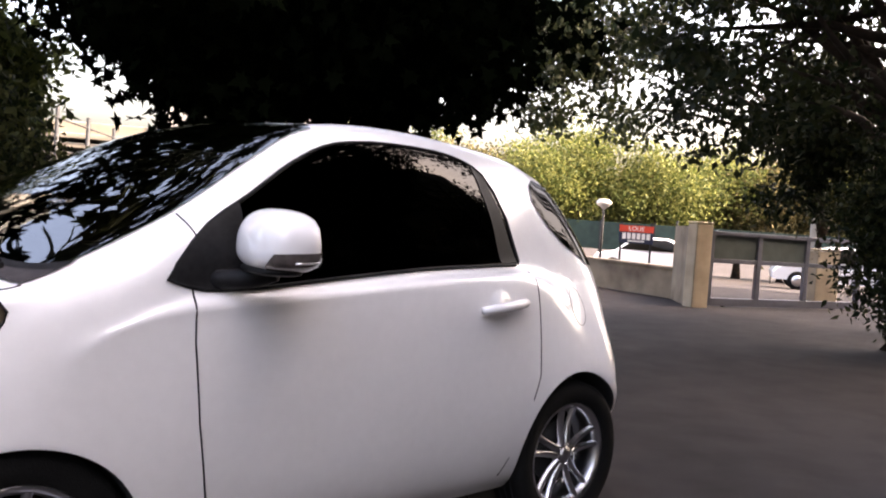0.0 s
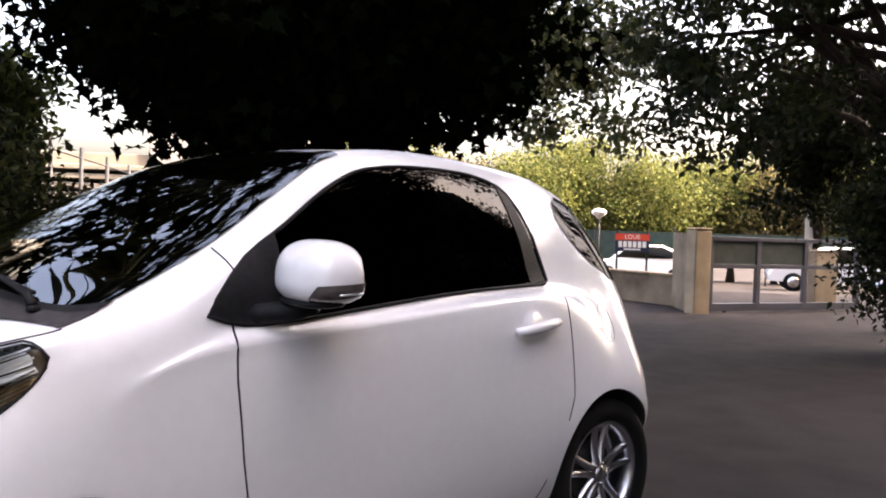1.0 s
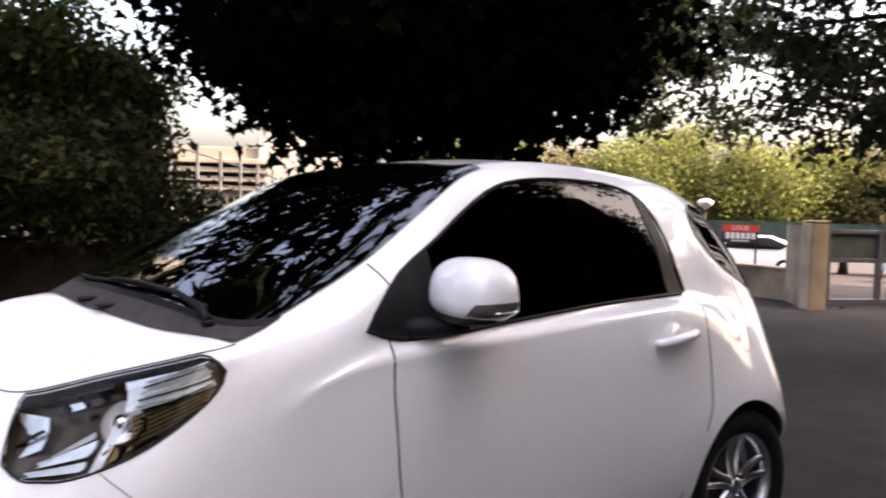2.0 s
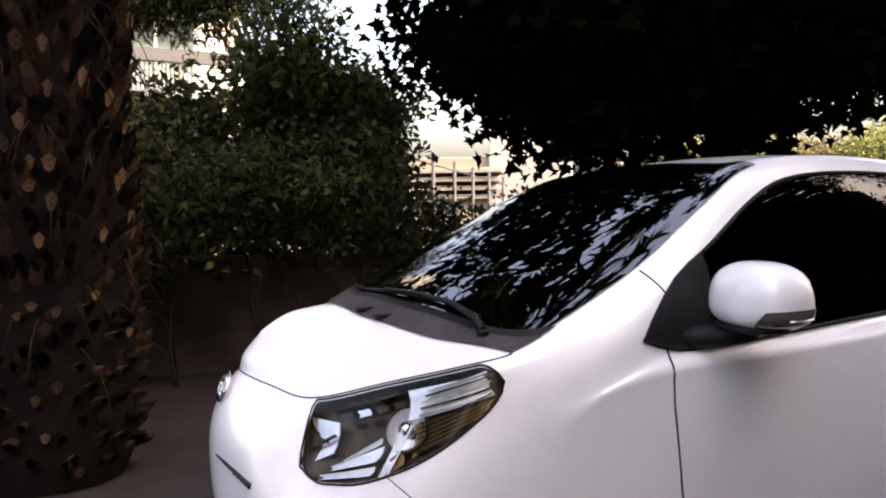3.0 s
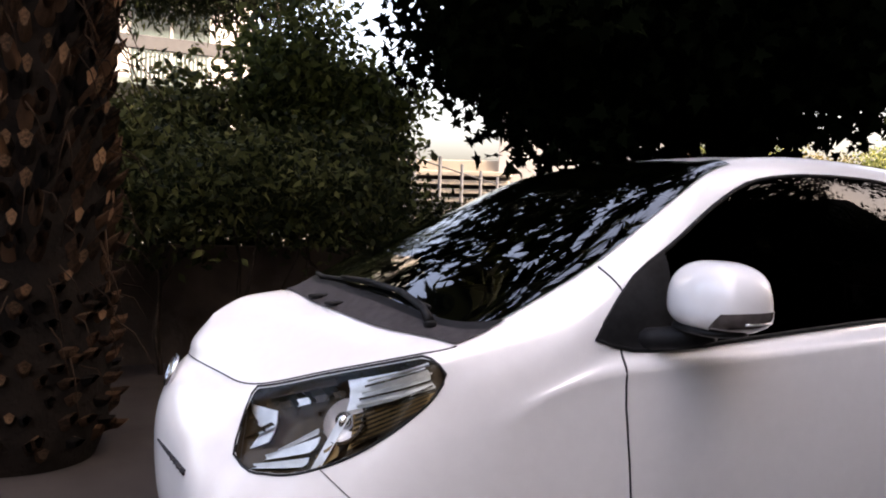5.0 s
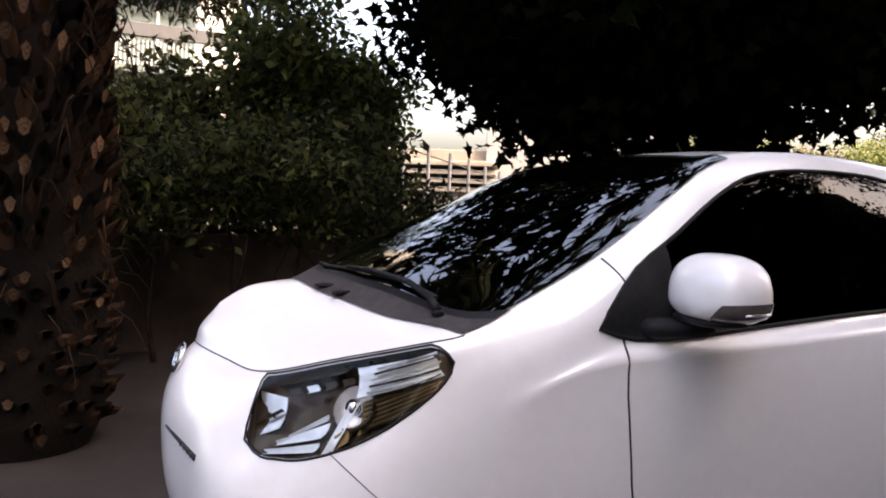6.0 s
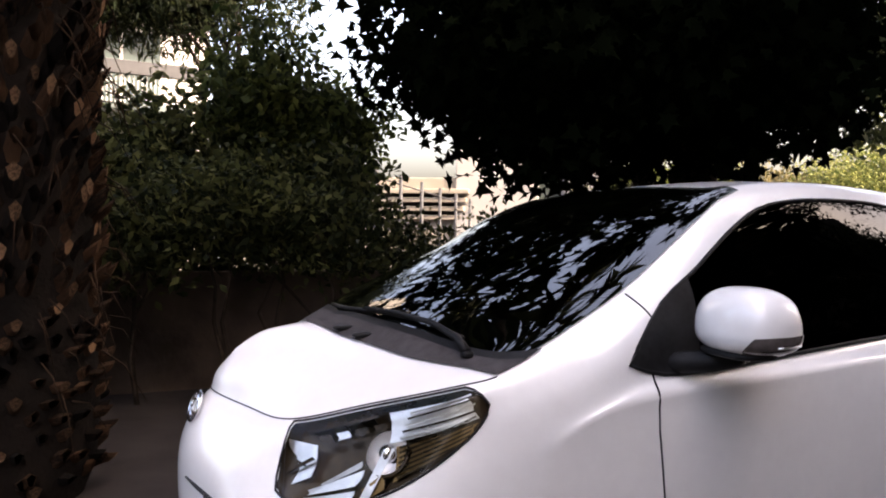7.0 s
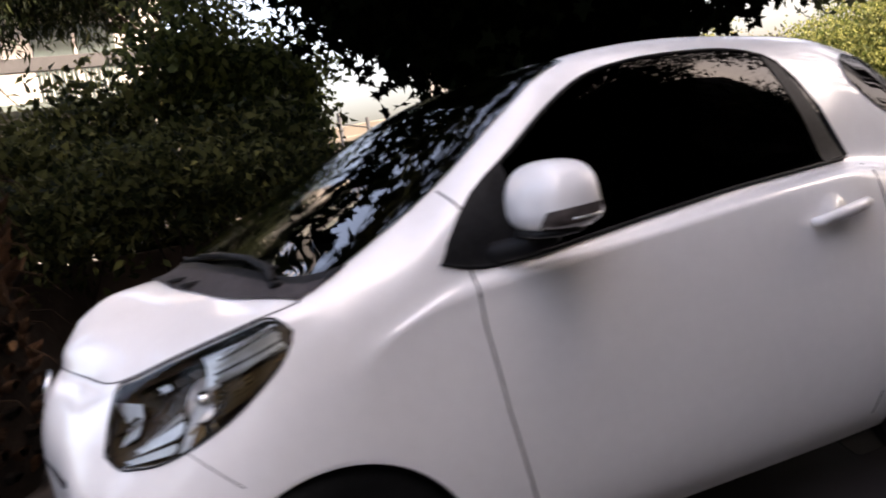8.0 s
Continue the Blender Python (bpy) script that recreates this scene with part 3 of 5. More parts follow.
# panel gaps
seam("door_gap", line((-.548, .950), (-.543, .81)) + line((-.543, .81), (-.515, .60), 12)[1:] + line((-.515, .60), (-.455, .30), 14)[1:])
seam("door_gap", line((.815, .985), (.80, .62), 16) + line((.80, .62), (.66, .27), 14)[1:], 0.002)
seam("pillar_gap", line((-.552, 1.126), (-.528, 1.068), 8), 0.0025, v_range=(5, 7.4))
seam("bumper_gap", line((-1.212, .670), (-1.085, .555), 12), 0.0013, mat=GREY_PLASTIC)
net = [(v, curve_at(HOOD_EDGE, v)) for v in np.linspace(7, 10, 24)]
for s in (1, -1):
    tube("bonnet_gap", [on_grid(G, u, 7.0) * (FLIP if s < 0 else 1) for u in np.linspace(0, 4.8, 44)], 0.0024, GAP, car, seg=5)

# glass, cowl and black trim
for m in (False, True):
    side_patch("door_glass", WIN_LOW, WIN_HIGH, TINTED, car, "near-black tinted side window", 0.004, 64, 18, m)
    tri_low = [p for p in WIN_LOW if p[0] < -.40]
    tri_high = [p for p in WIN_HIGH if p[0] < -.40]
    side_patch("mirror_base_panel", tri_low, tri_high, BLACK_PLASTIC, car, "matt black triangular mirror panel", 0.008, 20, 10, m, 0.006)
    strip = []
    for t in np.linspace(0, 1, 18):
        a, b = (.575 + .085 * t, 1.348 - .338 * t), (.635 + .125 * t, 1.314 - .298 * t)
        strip.append([skin(a[0] + (b[0] - a[0]) * s, a[1] + (b[1] - a[1]) * s, 0.007) for s in np.linspace(0, 1, 4)])
    patch("window_pillar", np.array([[q[0] for q in r] for r in strip]), np.array([[q[1] for q in r] for r in strip]), BLACK_PLASTIC, car, "glossy black pillar strip", m, 0.005)
    rim = WIN_LOW[::2] + WIN_HIGH[::-2]
    pts = [skin(a, b, 0.004)[0] * (FLIP if m else 1) for a, b in rim]
    tube("window_seal", pts, 0.006, BLACK_PLASTIC, car, seg=5, closed=True)
net_patch("cowl_panel", HOOD_EDGE, GLASS_BASE, 7.03, 10, GREY_PLASTIC, car, "dark grey plastic cowl below the windscreen", 0.005, 14, 24)
net_patch("windscreen", GLASS_BASE, GLASS_TOP, 7.12, 10, WINDSCREEN, car, "dark raked windscreen mirroring tree gaps", 0.004, 50, 24, flat=0.6)
net_patch("windscreen_border", [(v, u - 0.02) for v, u in GLASS_BASE], [(v, u + 0.18) for v, u in GLASS_BASE], 7.05, 10, BLACK_PLASTIC, car, "", 0.0055, 6, 30)
for m in (False, True):
    net_patch("rear_window", REAR_EDGE, [(5.2, 16), (7, 16)], 5.25, 6.95, REAR_TINT, car, "dark wrap-round rear window", 0.004, 24, 16, False, 0.0, m)
    net_patch("tail_lamp", [(4.4, 14.35), (5.2, 14.35)], [(4.4, 15.0), (5.2, 14.9)], 4.4, 5.15, LAMP_RED, car, "dark red tail lamp", 0.006, 8, 10, False, 0.006, m)


# headlamps
def headlamp(mirror):
    k = Matrix.Diagonal((1, -1 if mirror else 1, 1, 1))
    lamp = side_patch("headlamp", LAMP_LOW, LAMP_HIGH, CLEAR, car, "clear swept-back headlamp with bronze and chrome inside", 0.004, 40, 14, mirror, 0, (0, 6.5))
    low = [(x, z - 0.012) for x, z in LAMP_LOW]
    high = [(x, z + 0.012) for x, z in LAMP_HIGH]
    # dark bowl, set back behind the cover
    pts, nor = np.zeros((30, 12, 3)), np.zeros((30, 12, 3))
    for i, x in enumerate(np.linspace(low[0][0], low[-1][0], 30)):
        a, b = curve_at(low, x), curve_at(high, x)
        for j in range(12):
            z = a + (b - a) * j / 11
            edge = min(1.0, 4 * min(i / 29, 1 - i / 29, j / 11, 1 - j / 11))
            p, n = skin(x, z, 0, u_range=(0, 6.5))
            pts[i, j], nor[i, j] = p + np.array((0.75, 0.6, -0.1)) * 0.065 * edge - n * 0.004, n
    bowl = patch("bowl", pts, nor, LAMP_DARK, lamp, "dark bronze lamp bowl", mirror)
    # black seal round the edge
    rim = LAMP_LOW[::2] + LAMP_HIGH[::-2]
    tube("seal", [skin(a, b, 0.001, u_range=(0, 6.5))[0] * (FLIP if mirror else 1) for a, b in rim], 0.0032, GAP, lamp, seg=5, closed=True)

    def spot(x, z, deep):
        p, n = skin(x, z, -deep, u_range=(0, 6.5))
        return Vector(p), Vector(n)

    # round main beam unit
    p, n = spot(-1.17, .775, 0.035)
    turn = Vector((-0.68, -0.5, 0.53)).to_track_quat("Z", "Y").to_matrix().to_4x4()
    m = k @ Matrix.Translation(p) @ turn
    lathe("main_reflector", [(0.012, -0.03), (0.03, -0.02), (0.05, 0.0), (0.052, 0.010)], m, SILVER, lamp, "chrome main beam reflector", 28)
    lathe("lamp_ring", [(0.051, 0.006), (0.056, 0.012), (0.060, 0.006)], m, LAMP_DARK, lamp, "", 28)
    rounded("bulb_shield", (0.022, 0.022, 0.022), m @ Matrix.Translation((0, 0, 0.004)), CHROME, lamp, "", 2.0, 16, 10)

    # bright outer reflector with ribs, towards the wing
    def blade(name, lo, hi, deep, mat, label="", n=10):
        a = np.zeros((n, 4, 3))
        b = np.zeros((n, 4, 3))
        for i in range(n):
            t = i / (n - 1)
            q0 = (lo[0][0] + (lo[1][0] - lo[0][0]) * t, lo[0][1] + (lo[1][1] - lo[0][1]) * t)
            q1 = (hi[0][0] + (hi[1][0] - hi[0][0]) * t, hi[0][1] + (hi[1][1] - hi[0][1]) * t)
            for j in range(4):
                s = j / 3
                x, z = q0[0] + (q1[0] - q0[0]) * s, q0[1] + (q1[1] - q0[1]) * s
                a[i, j], b[i, j] = skin(x, z, -deep - 0.010 * math.sin(math.pi * s), u_range=(0, 6.5))
        patch(name, a, b, mat, lamp, label, mirror, 0.003)

    blade("upper_reflector", ((-1.16, .795), (-.982, .862)), ((-1.15, .862), (-1.01, .912)), 0.020, SILVER, "ribbed chrome upper reflector")
    for q in range(5):
        z = 0.806 + q * 0.0135
        blade("reflector_rib", ((-1.14 + q * .006, z), (-.985 - q * .003, z + .056)), ((-1.14 + q * .006, z + .004), (-.985 - q * .003, z + .060)), 0.014, LAMP_DARK if q % 2 else SILVER)
    blade("eyebrow_trim", ((-1.30, .790), (-1.17, .845)), ((-1.30, .806), (-1.17, .862)), 0.012, LAMP_DARK, "bronze upper trim")
    for q in range(4):
        x = -1.285 + q * 0.034
        blade("trim_facet", ((x, .775 + q * .013), (x + .022, .784 + q * .013)), ((x, .788 + q * .013), (x + .022, .797 + q * .013)), 0.020, SILVER if q == 1 else LAMP_DARK)
    blade("side_lamp", ((-1.165, .715), (-.995, .825)), ((-1.15, .790), (-.982, .853)), 0.022, LAMP_AMBER, "bronze ribbed turn lamp")
    for q in range(7):
        z = 0.722 + q * 0.0105
        blade("lamp_rib", ((-1.155 + q * .002, z), (-1.015 + q * .004, z + .078)), ((-1.155 + q * .002, z + .004), (-1.015 + q * .004, z + .082)), 0.012, LAMP_DARK)
    blade("divider", ((-1.240, .652), (-1.168, .780)), ((-1.224, .652), (-1.148, .788)), 0.008, SILVER, "chrome divider")
    blade("amber_lens", ((-1.222, .668), (-1.180, .700)), ((-1.222, .694), (-1.180, .730)), 0.012, LAMP_AMBER, "amber lens")
    blade("low_reflector", ((-1.350, .645), (-1.250, .668)), ((-1.345, .655), (-1.235, .690)), 0.012, SILVER, "chrome lower reflector")
    blade("low_reflector", ((-1.325, .668), (-1.235, .700)), ((-1.322, .678), (-1.212, .735)), 0.016, SILVER, "chrome lower reflector")
    blade("low_reflector", ((-1.300, .690), (-1.225, .735)), ((-1.298, .695), (-1.215, .752)), 0.020, SILVER)
    blade("inner_reflector", ((-1.364, .675), (-1.312, .705)), ((-1.338, .772), (-1.288, .770)), 0.016, SILVER, "chrome inner reflector")
    blade("inner_fin", ((-1.355, .700), (-1.300, .738)), ((-1.352, .707), (-1.300, .744)), 0.010, LAMP_DARK)
    blade("inner_fin", ((-1.350, .735), (-1.318, .722)), ((-1.347, .741), (-1.318, .728)), 0.010, LAMP_DARK)
    blade("side_strip", ((-1.374, .655), (-1.347, .780)), ((-1.366, .655), (-1.337, .780)), 0.005, GREY_PLASTIC)


headlamp(False)
headlamp(True)


# wheels
def wheel(x, y, mirror):
    w = thing("wheel", "", "")
    w.parent = car
    for key in list(w.keys()):
        del w[key]
    face = -1 if not mirror else 1
    m = Matrix.Translation((x, y, HUB_Z)) @ pose(0, 0, 0, 90 * (1 if face < 0 else -1), 0, 0) @ Matrix.Diagonal((0.953, 0.953, 0.953, 1))
    tyre = lathe("tyre", [(0.205, -0.07), (0.235, -0.085), (0.275, -0.088), (0.297, -0.075), (0.302, -0.03), (0.302, 0.03), (0.297, 0.075), (0.275, 0.088), (0.235, 0.085), (0.205, 0.07)], m, RUBBER, w, "black rubber tyre", 56)
    for r in (-0.035, 0.0, 0.035):
        lathe("tread_groove", [(0.3022, r - 0.004), (0.3032, r - 0.004), (0.3032, r + 0.004), (0.3022, r + 0.004)], m, GAP, tyre, "", 48)
    rim = lathe("rim", [(0.19, -0.06), (0.208, -0.07), (0.19, 0.0), (0.185, 0.05), (0.203, 0.072), (0.213, 0.074), (0.213, 0.066)], m, ALLOY, w, "silver alloy rim with five double spokes", 56)
    lathe("brake_disc", [(0.02, -0.01), (0.125, -0.01), (0.125, 0.005), (0.02, 0.005)], m, DARK_IRON, w, "", 32)
    for a in range(5):
        for d in (-1, 1):
            bm = bmesh.new()
            ang = 2 * math.pi * a / 5 + 0.3
            base = m @ pose(0, 0, 0, 0, 0, math.degrees(ang))
            vs = []
            for t in np.linspace(0, 1, 7):
                r = 0.035 + 0.162 * t
                off = d * (0.011 + 0.026 * t)
                h = 0.058 - 0.012 * math.sin(math.pi * t) + 0.006 * t
                wd = 0.0125 + 0.003 * (1 - t)
                row = [bm.verts.new(base @ Vector((r, off + wd * q, h - dz))) for q, dz in ((-1, 0.018), (-0.7, 0.002), (0, 0), (0.7, 0.002), (1, 0.018))]
                vs.append(row)
            for i in range(6):
                for j in range(4):
                    bm.faces.new((vs[i][j], vs[i][j + 1], vs[i + 1][j + 1], vs[i + 1][j]))
            bmesh.ops.recalc_face_normals(bm, faces=bm.faces)
            part("spoke", bm, ALLOY, rim, smooth=True)
    lathe("hub_cap", [(0.0, 0.066), (0.02, 0.065), (0.03, 0.06), (0.034, 0.05), (0.05, 0.045), (0.052, 0.03)], m, ALLOY, rim, "", 24)
    for a in range(5):
        c = m @ pose(0, 0, 0, 0, 0, 72 * a) @ Matrix.Translation((0.043, 0, 0.045))
        lathe("wheel_nut", [(0.0, 0.012), (0.006, 0.011), (0.008, 0.0)], c, CHROME, rim, "", 8)


for x in (FRONT_AXLE, REAR_AXLE):
    wheel(x, -0.705, False)
    wheel(x, 0.705, True)


# wheel arches: lip and dark liner
def arch(x0, mirror):
    r, n = ARCH[x0][0], 40
    lip, lin = [], []
    nor = []
    a0, a1 = (-0.22, math.pi + 0.22)
    rows, rn = [], []
    for a in np.linspace(a0, a1, n):
        row, nn = [], []
        for dr, off in ((0.05, 0.0015), (0.034, 0.006), (0.018, 0.009), (0.004, 0.008), (-0.006, 0.002), (-0.008, -0.02), (-0.006, -0.10), (0.0, -0.2)):
            x, z = x0 + (r + dr) * math.cos(a), HUB_Z + ARCH[x0][1] + (r + dr) * math.sin(a)
            if off >= 0:
                p, q = skin(x, max(z, .205), off)
                last = p.copy()
            else:
                p = last + np.array((0, -off, 0))
                p[0], p[2] = x, z
                q = np.array((-math.cos(a), 0, -math.sin(a)))
            row.append(p)
            nn.append(q)
        rows.append(row)
        rn.append(nn)
    rows, rn = np.array(rows), np.array(rn)
    patch("arch_lip", rows[:, :5], rn[:, :5], PAINT, car, "", mirror)
    patch("arch_liner", rows[:, 4:], rn[:, 4:], CABIN, car, "", mirror)
    y = 0.50 * (1 if mirror else -1)
    lathe("arch_tub", [(0.0, -0.01), (0.34, -0.01), (0.34, 0.01)], Matrix.Translation((x0, y, HUB_Z + 0.02)) @ pose(0, 0, 0, 90, 0, 0), CABIN, car, "", 32)


for x in (FRONT_AXLE, REAR_AXLE):
    arch(x, False)
    arch(x, True)


# door mirrors
def door_mirror(mirror):
    k = Matrix.Diagonal((1, -1 if mirror else 1, 1, 1))
    c = Matrix.Translation((-.396, -.955, 1.059)) @ pose(0, 0, 0, 0, 0, -8)
    cap = rounded("door_mirror", (0.085, 0.134, 0.099), k @ c, PAINT, car, "white rounded door mirror with lamp strip", 2.5, 44, 30)
    inv = (k @ c).inverted()
    for v in cap.data.vertices:
        q = inv @ v.co
        if q.z < 0:
            q.z *= 0.60
        q.x = min(q.x * 1.3, 0.070) if q.x > 0 else q.x
        v.co = k @ c @ q
    rounded("mirror_housing", (0.065, 0.105, 0.014), k @ c @ Matrix.Translation((-0.005, 0.012, -0.054)), BLACK_PLASTIC, cap, "black lower shell", 2.6)
    # turn lamp let into the lower edge of the cap
    vs, fs = [], []
    cols = 20
    for i, a in enumerate(np.linspace(0.22, 0.80, cols)):
        w = -math.pi + math.pi * a
        t = i / (cols - 1)
        lo, hi = -0.056 + 0.006 * t, -0.010 + 0.012 * t
        if t < 0.15:
            hi = lo + (hi - lo) * (0.35 + 0.65 * t / 0.15)
        for j in range(5):
            z = lo + (hi - lo) * j / 4
            r = (1 - (abs(z) / 0.0615) ** 2.5) ** (1 / 2.5)
            e = 2 / 2.5
            x = 0.0873 * r * math.copysign(abs(math.cos(w)) ** e, math.cos(w))
            x = min(x * 1.3, 0.0725) if x > 0 else x
            y = 0.1368 * r * math.copysign(abs(math.sin(w)) ** e, math.sin(w))
            vs.append(k @ c @ Vector((x, y, z)))
    for i in range(cols - 1):
        for j in range(4):
            fs.append((i * 5 + j, (i + 1) * 5 + j, (i + 1) * 5 + j + 1, i * 5 + j + 1))
    raw("turn_lamp", vs, fs, LAMP_STRIP, cap, "smoky clear turn lamp strip", True)
    bar = [vs[i * 5 + 2] for i in range(9, 16)]
    tube("lamp_strip_bar", bar, 0.003, SILVER, cap, "", 6)
    tube("mirror_arm", [k @ Vector(p) for p in ((-.50, -.79, .962), (-.46, -.83, .968), (-.42, -.88, .977), (-.385, -.94, .998))], [0.028, 0.027, 0.028, 0.024], BLACK_PLASTIC, cap, "black mirror arm", 10)
    rounded("mirror_glass", (0.004, 0.085, 0.045), k @ c @ Matrix.Translation((0.069, 0, 0.012)), CHROME, cap, "mirror glass", 3)


LAMP_STRIP = material("smoked_lamp", (0.22, 0.19, 0.18), 0.12, 0.5, 0.4, 30, coat=0.8)
door_mirror(False)
door_mirror(True)

# door handles, fuel flap, badge, bumper slot
for m in (False, True):
    kf = FLIP if m else np.ones(3)
    pts, nor = np.zeros((14, 8, 3)), np.zeros((14, 8, 3))
    for i in range(14):
        for j in range(8):
            a, r = 2 * math.pi * i / 13, j / 7
            x, z = .562 + .068 * r * math.cos(a), .885 + .054 * r * math.sin(a)
            pts[i, j], nor[i, j] = skin(x, z, 0.0025 - 0.0 * r)
            nor[i, j] = nor[i, j] + (1 - r) * r * 1.6 * np.array((math.cos(a), 0, math.sin(a)))
            nor[i, j] /= np.linalg.norm(nor[i, j])
    patch("handle_recess", pts, nor, PAINT, car, "", m)
    bar = [skin(x, z, o)[0] * kf for x, z, o in ((.456, .866, .012), (.478, .867, .026), (.52, .871, .034), (.58, .875, .036), (.64, .880, .032), (.685, .883, .022), (.697, .884, .010))]
    h = tube("door_handle", bar, [.012, .0155, .0170, .0170, .0165, .015, .011], PAINT, car, "white pull handle", 10)
    p = skin(.653, .883, .028)[0] * kf
    lathe("lock", [(0, .006), (.006, .006), (.007, 0)], Matrix.Translation(Vector(p)) @ pose(0, 0, 0, 90 if not m else -90), DARK_IRON, h, "", 12)
ring = [(1.11 + .05 * math.cos(a), .852 + .07 * math.sin(a)) for a in np.linspace(0, 2 * math.pi, 36, endpoint=False)]
tube("fuel_flap_gap", [skin(a, b, 0.0003)[0] for a, b in ring], 0.0009, GREY_PLASTIC, car, seg=5, closed=True)

front = {"axes": (1, 2), "u_range": (0, 2.2), "v_range": (1, 8)}
bp, bn = skin(-.012, .772, 0.004, **front)
turn = Vector((-1, 0, 0.35)).to_track_quat("Z", "Y").to_matrix().to_4x4()
badge = Matrix.Translation(Vector(bp) + Vector((0, 0.012, 0))) @ turn
ov = lambda rx, ry, cy=0: [badge @ Vector((ry * math.sin(a) + cy, rx * math.cos(a), 0.004)) for a in np.linspace(0, 2 * math.pi, 28, endpoint=False)]
em = tube("badge", ov(.042, .060), 0.006, CHROME, car, "oval chrome badge", 8, True)
tube("badge_ring", ov(.018, .055), 0.0045, CHROME, em, "", 6, True)
tube("badge_ring", ov(.036, .022, 0.0), 0.0045, CHROME, em, "", 6, True)
for s in (1, -1):
    a = np.array([skin(-y, z, .002, **front)[0] for y, z in ((.365, .586), (.31, .590), (.24, .595), (.17, .600), (.10, .604))])
    tube("bumper_slot", [p * (FLIP if s < 0 else 1) for p in a], [.008, .007, .006, .005, .003], GAP, car, "narrow dark intake slot", 6)
    for q in range(4):
        p = skin(-.345 + q * .03, .588 + q * .002, .006, **front)[0] * (FLIP if s < 0 else 1)
        box("slot_tooth", (.006, .006, .012), Matrix.Translation(Vector(p)), GREY_PLASTIC, car, "", 0)
plate = box("number_plate", (0.012, 0.50, 0.11), Matrix.Translation((skin(-.20, .36, 0.0, **front)[0][0] - 0.004, 0, .36)), SIGN_WHITE, car, "white number plate with plain bars", 0.003)
for q in range(7):
    box("plate_bar", (0.004, 0.04, 0.07), Matrix.Translation((skin(-.20, .36, 0.0, **front)[0][0] - 0.012, -.2 + q * .066, .36)), GAP, plate, "", 0)

# wiper and washer nozzles
def on_screen(u, v, off, s=1):
    return on_grid(G, u, v) * (FLIP if s < 0 else 1) + on_grid(NG, u, v) * off


def wipe(v, over, off, s=1):
    return on_screen(curve_at(GLASS_BASE, v) + over, v, off, s)


w = tube("wiper", [wipe(7.75, -.12, .016), wipe(8.0, .10, .03), wipe(8.4, .26, .034), wipe(8.9, .30, .03), wipe(9.4, .26, .022)], [.013, .010, .008, .006, .005], BLACK_PLASTIC, car, "black wiper arm", 8)
tube("wiper_blade", [wipe(8.1, .30, .012), wipe(8.6, .38, .013), wipe(9.2, .34, .013), wipe(9.9, .24, .012), wipe(9.5, .18, .012, -1)], .006, BLACK_PLASTIC, w, "", 6)
rounded("wiper_pivot", (0.015, 0.015, 0.009), Matrix.Translation(Vector(wipe(7.75, -.12, .010))), BLACK_PLASTIC, w)
for v in (8.8, 9.2):
    rounded("washer_nozzle", (0.032, 0.016, 0.007), Matrix.Translation(Vector(wipe(v, -.55, .008))), BLACK_PLASTIC, car)

# cabin
box("cabin_floor", (2.3, 1.2, 0.04), Matrix.Translation((0.05, 0, .26)), CABIN, car)
box("firewall", (0.04, 1.3, 0.62), Matrix.Translation((-.86, 0, .58)), CABIN, car)
rounded("dashboard", (0.24, 0.62, 0.12), Matrix.Translation((-.66, 0, .88)), CABIN, car, "dark dashboard", 3.5)
for y in (-.34, .34):
    seat = rounded("seat", (0.26, 0.24, 0.1), Matrix.Translation((.05, y, .52)), CABIN, car, "dark fabric seat", 3.5)
    rounded("backrest", (0.08, 0.24, 0.32), Matrix.Translation((.33, y, .84)) @ pose(0, 0, 0, 0, 14), CABIN, seat, "", 3.2)
    rounded("headrest", (0.05, 0.13, 0.09), Matrix.Translation((.42, y, 1.23)) @ pose(0, 0, 0, 0, 10), CABIN, seat, "", 3)
rounded("rear_bench", (0.12, 0.5, 0.3), Matrix.Translation((.88, 0, .72)), CABIN, car, "", 3.2)
ringp = [Matrix.Translation((-.30, -.34, .80)) @ pose(0, 0, 0, 0, 65) @ Vector((.18 * math.cos(a), .18 * math.sin(a), 0)) for a in np.linspace(0, 2 * math.pi, 28, endpoint=False)]
st = tube("steering_wheel", ringp, .013, CABIN, car, "dark steering wheel", 8, True)
tube("steering_column", [(-.52, -.34, .70), (-.31, -.34, .795)], [.03, .05], CABIN, st, "", 10)
box("underbody", (2.5, 1.0, 0.05), Matrix.Translation((0, 0, .205)), CABIN, car)


# ---- palm trunk ----
PALM = (-2.13, 2.08)


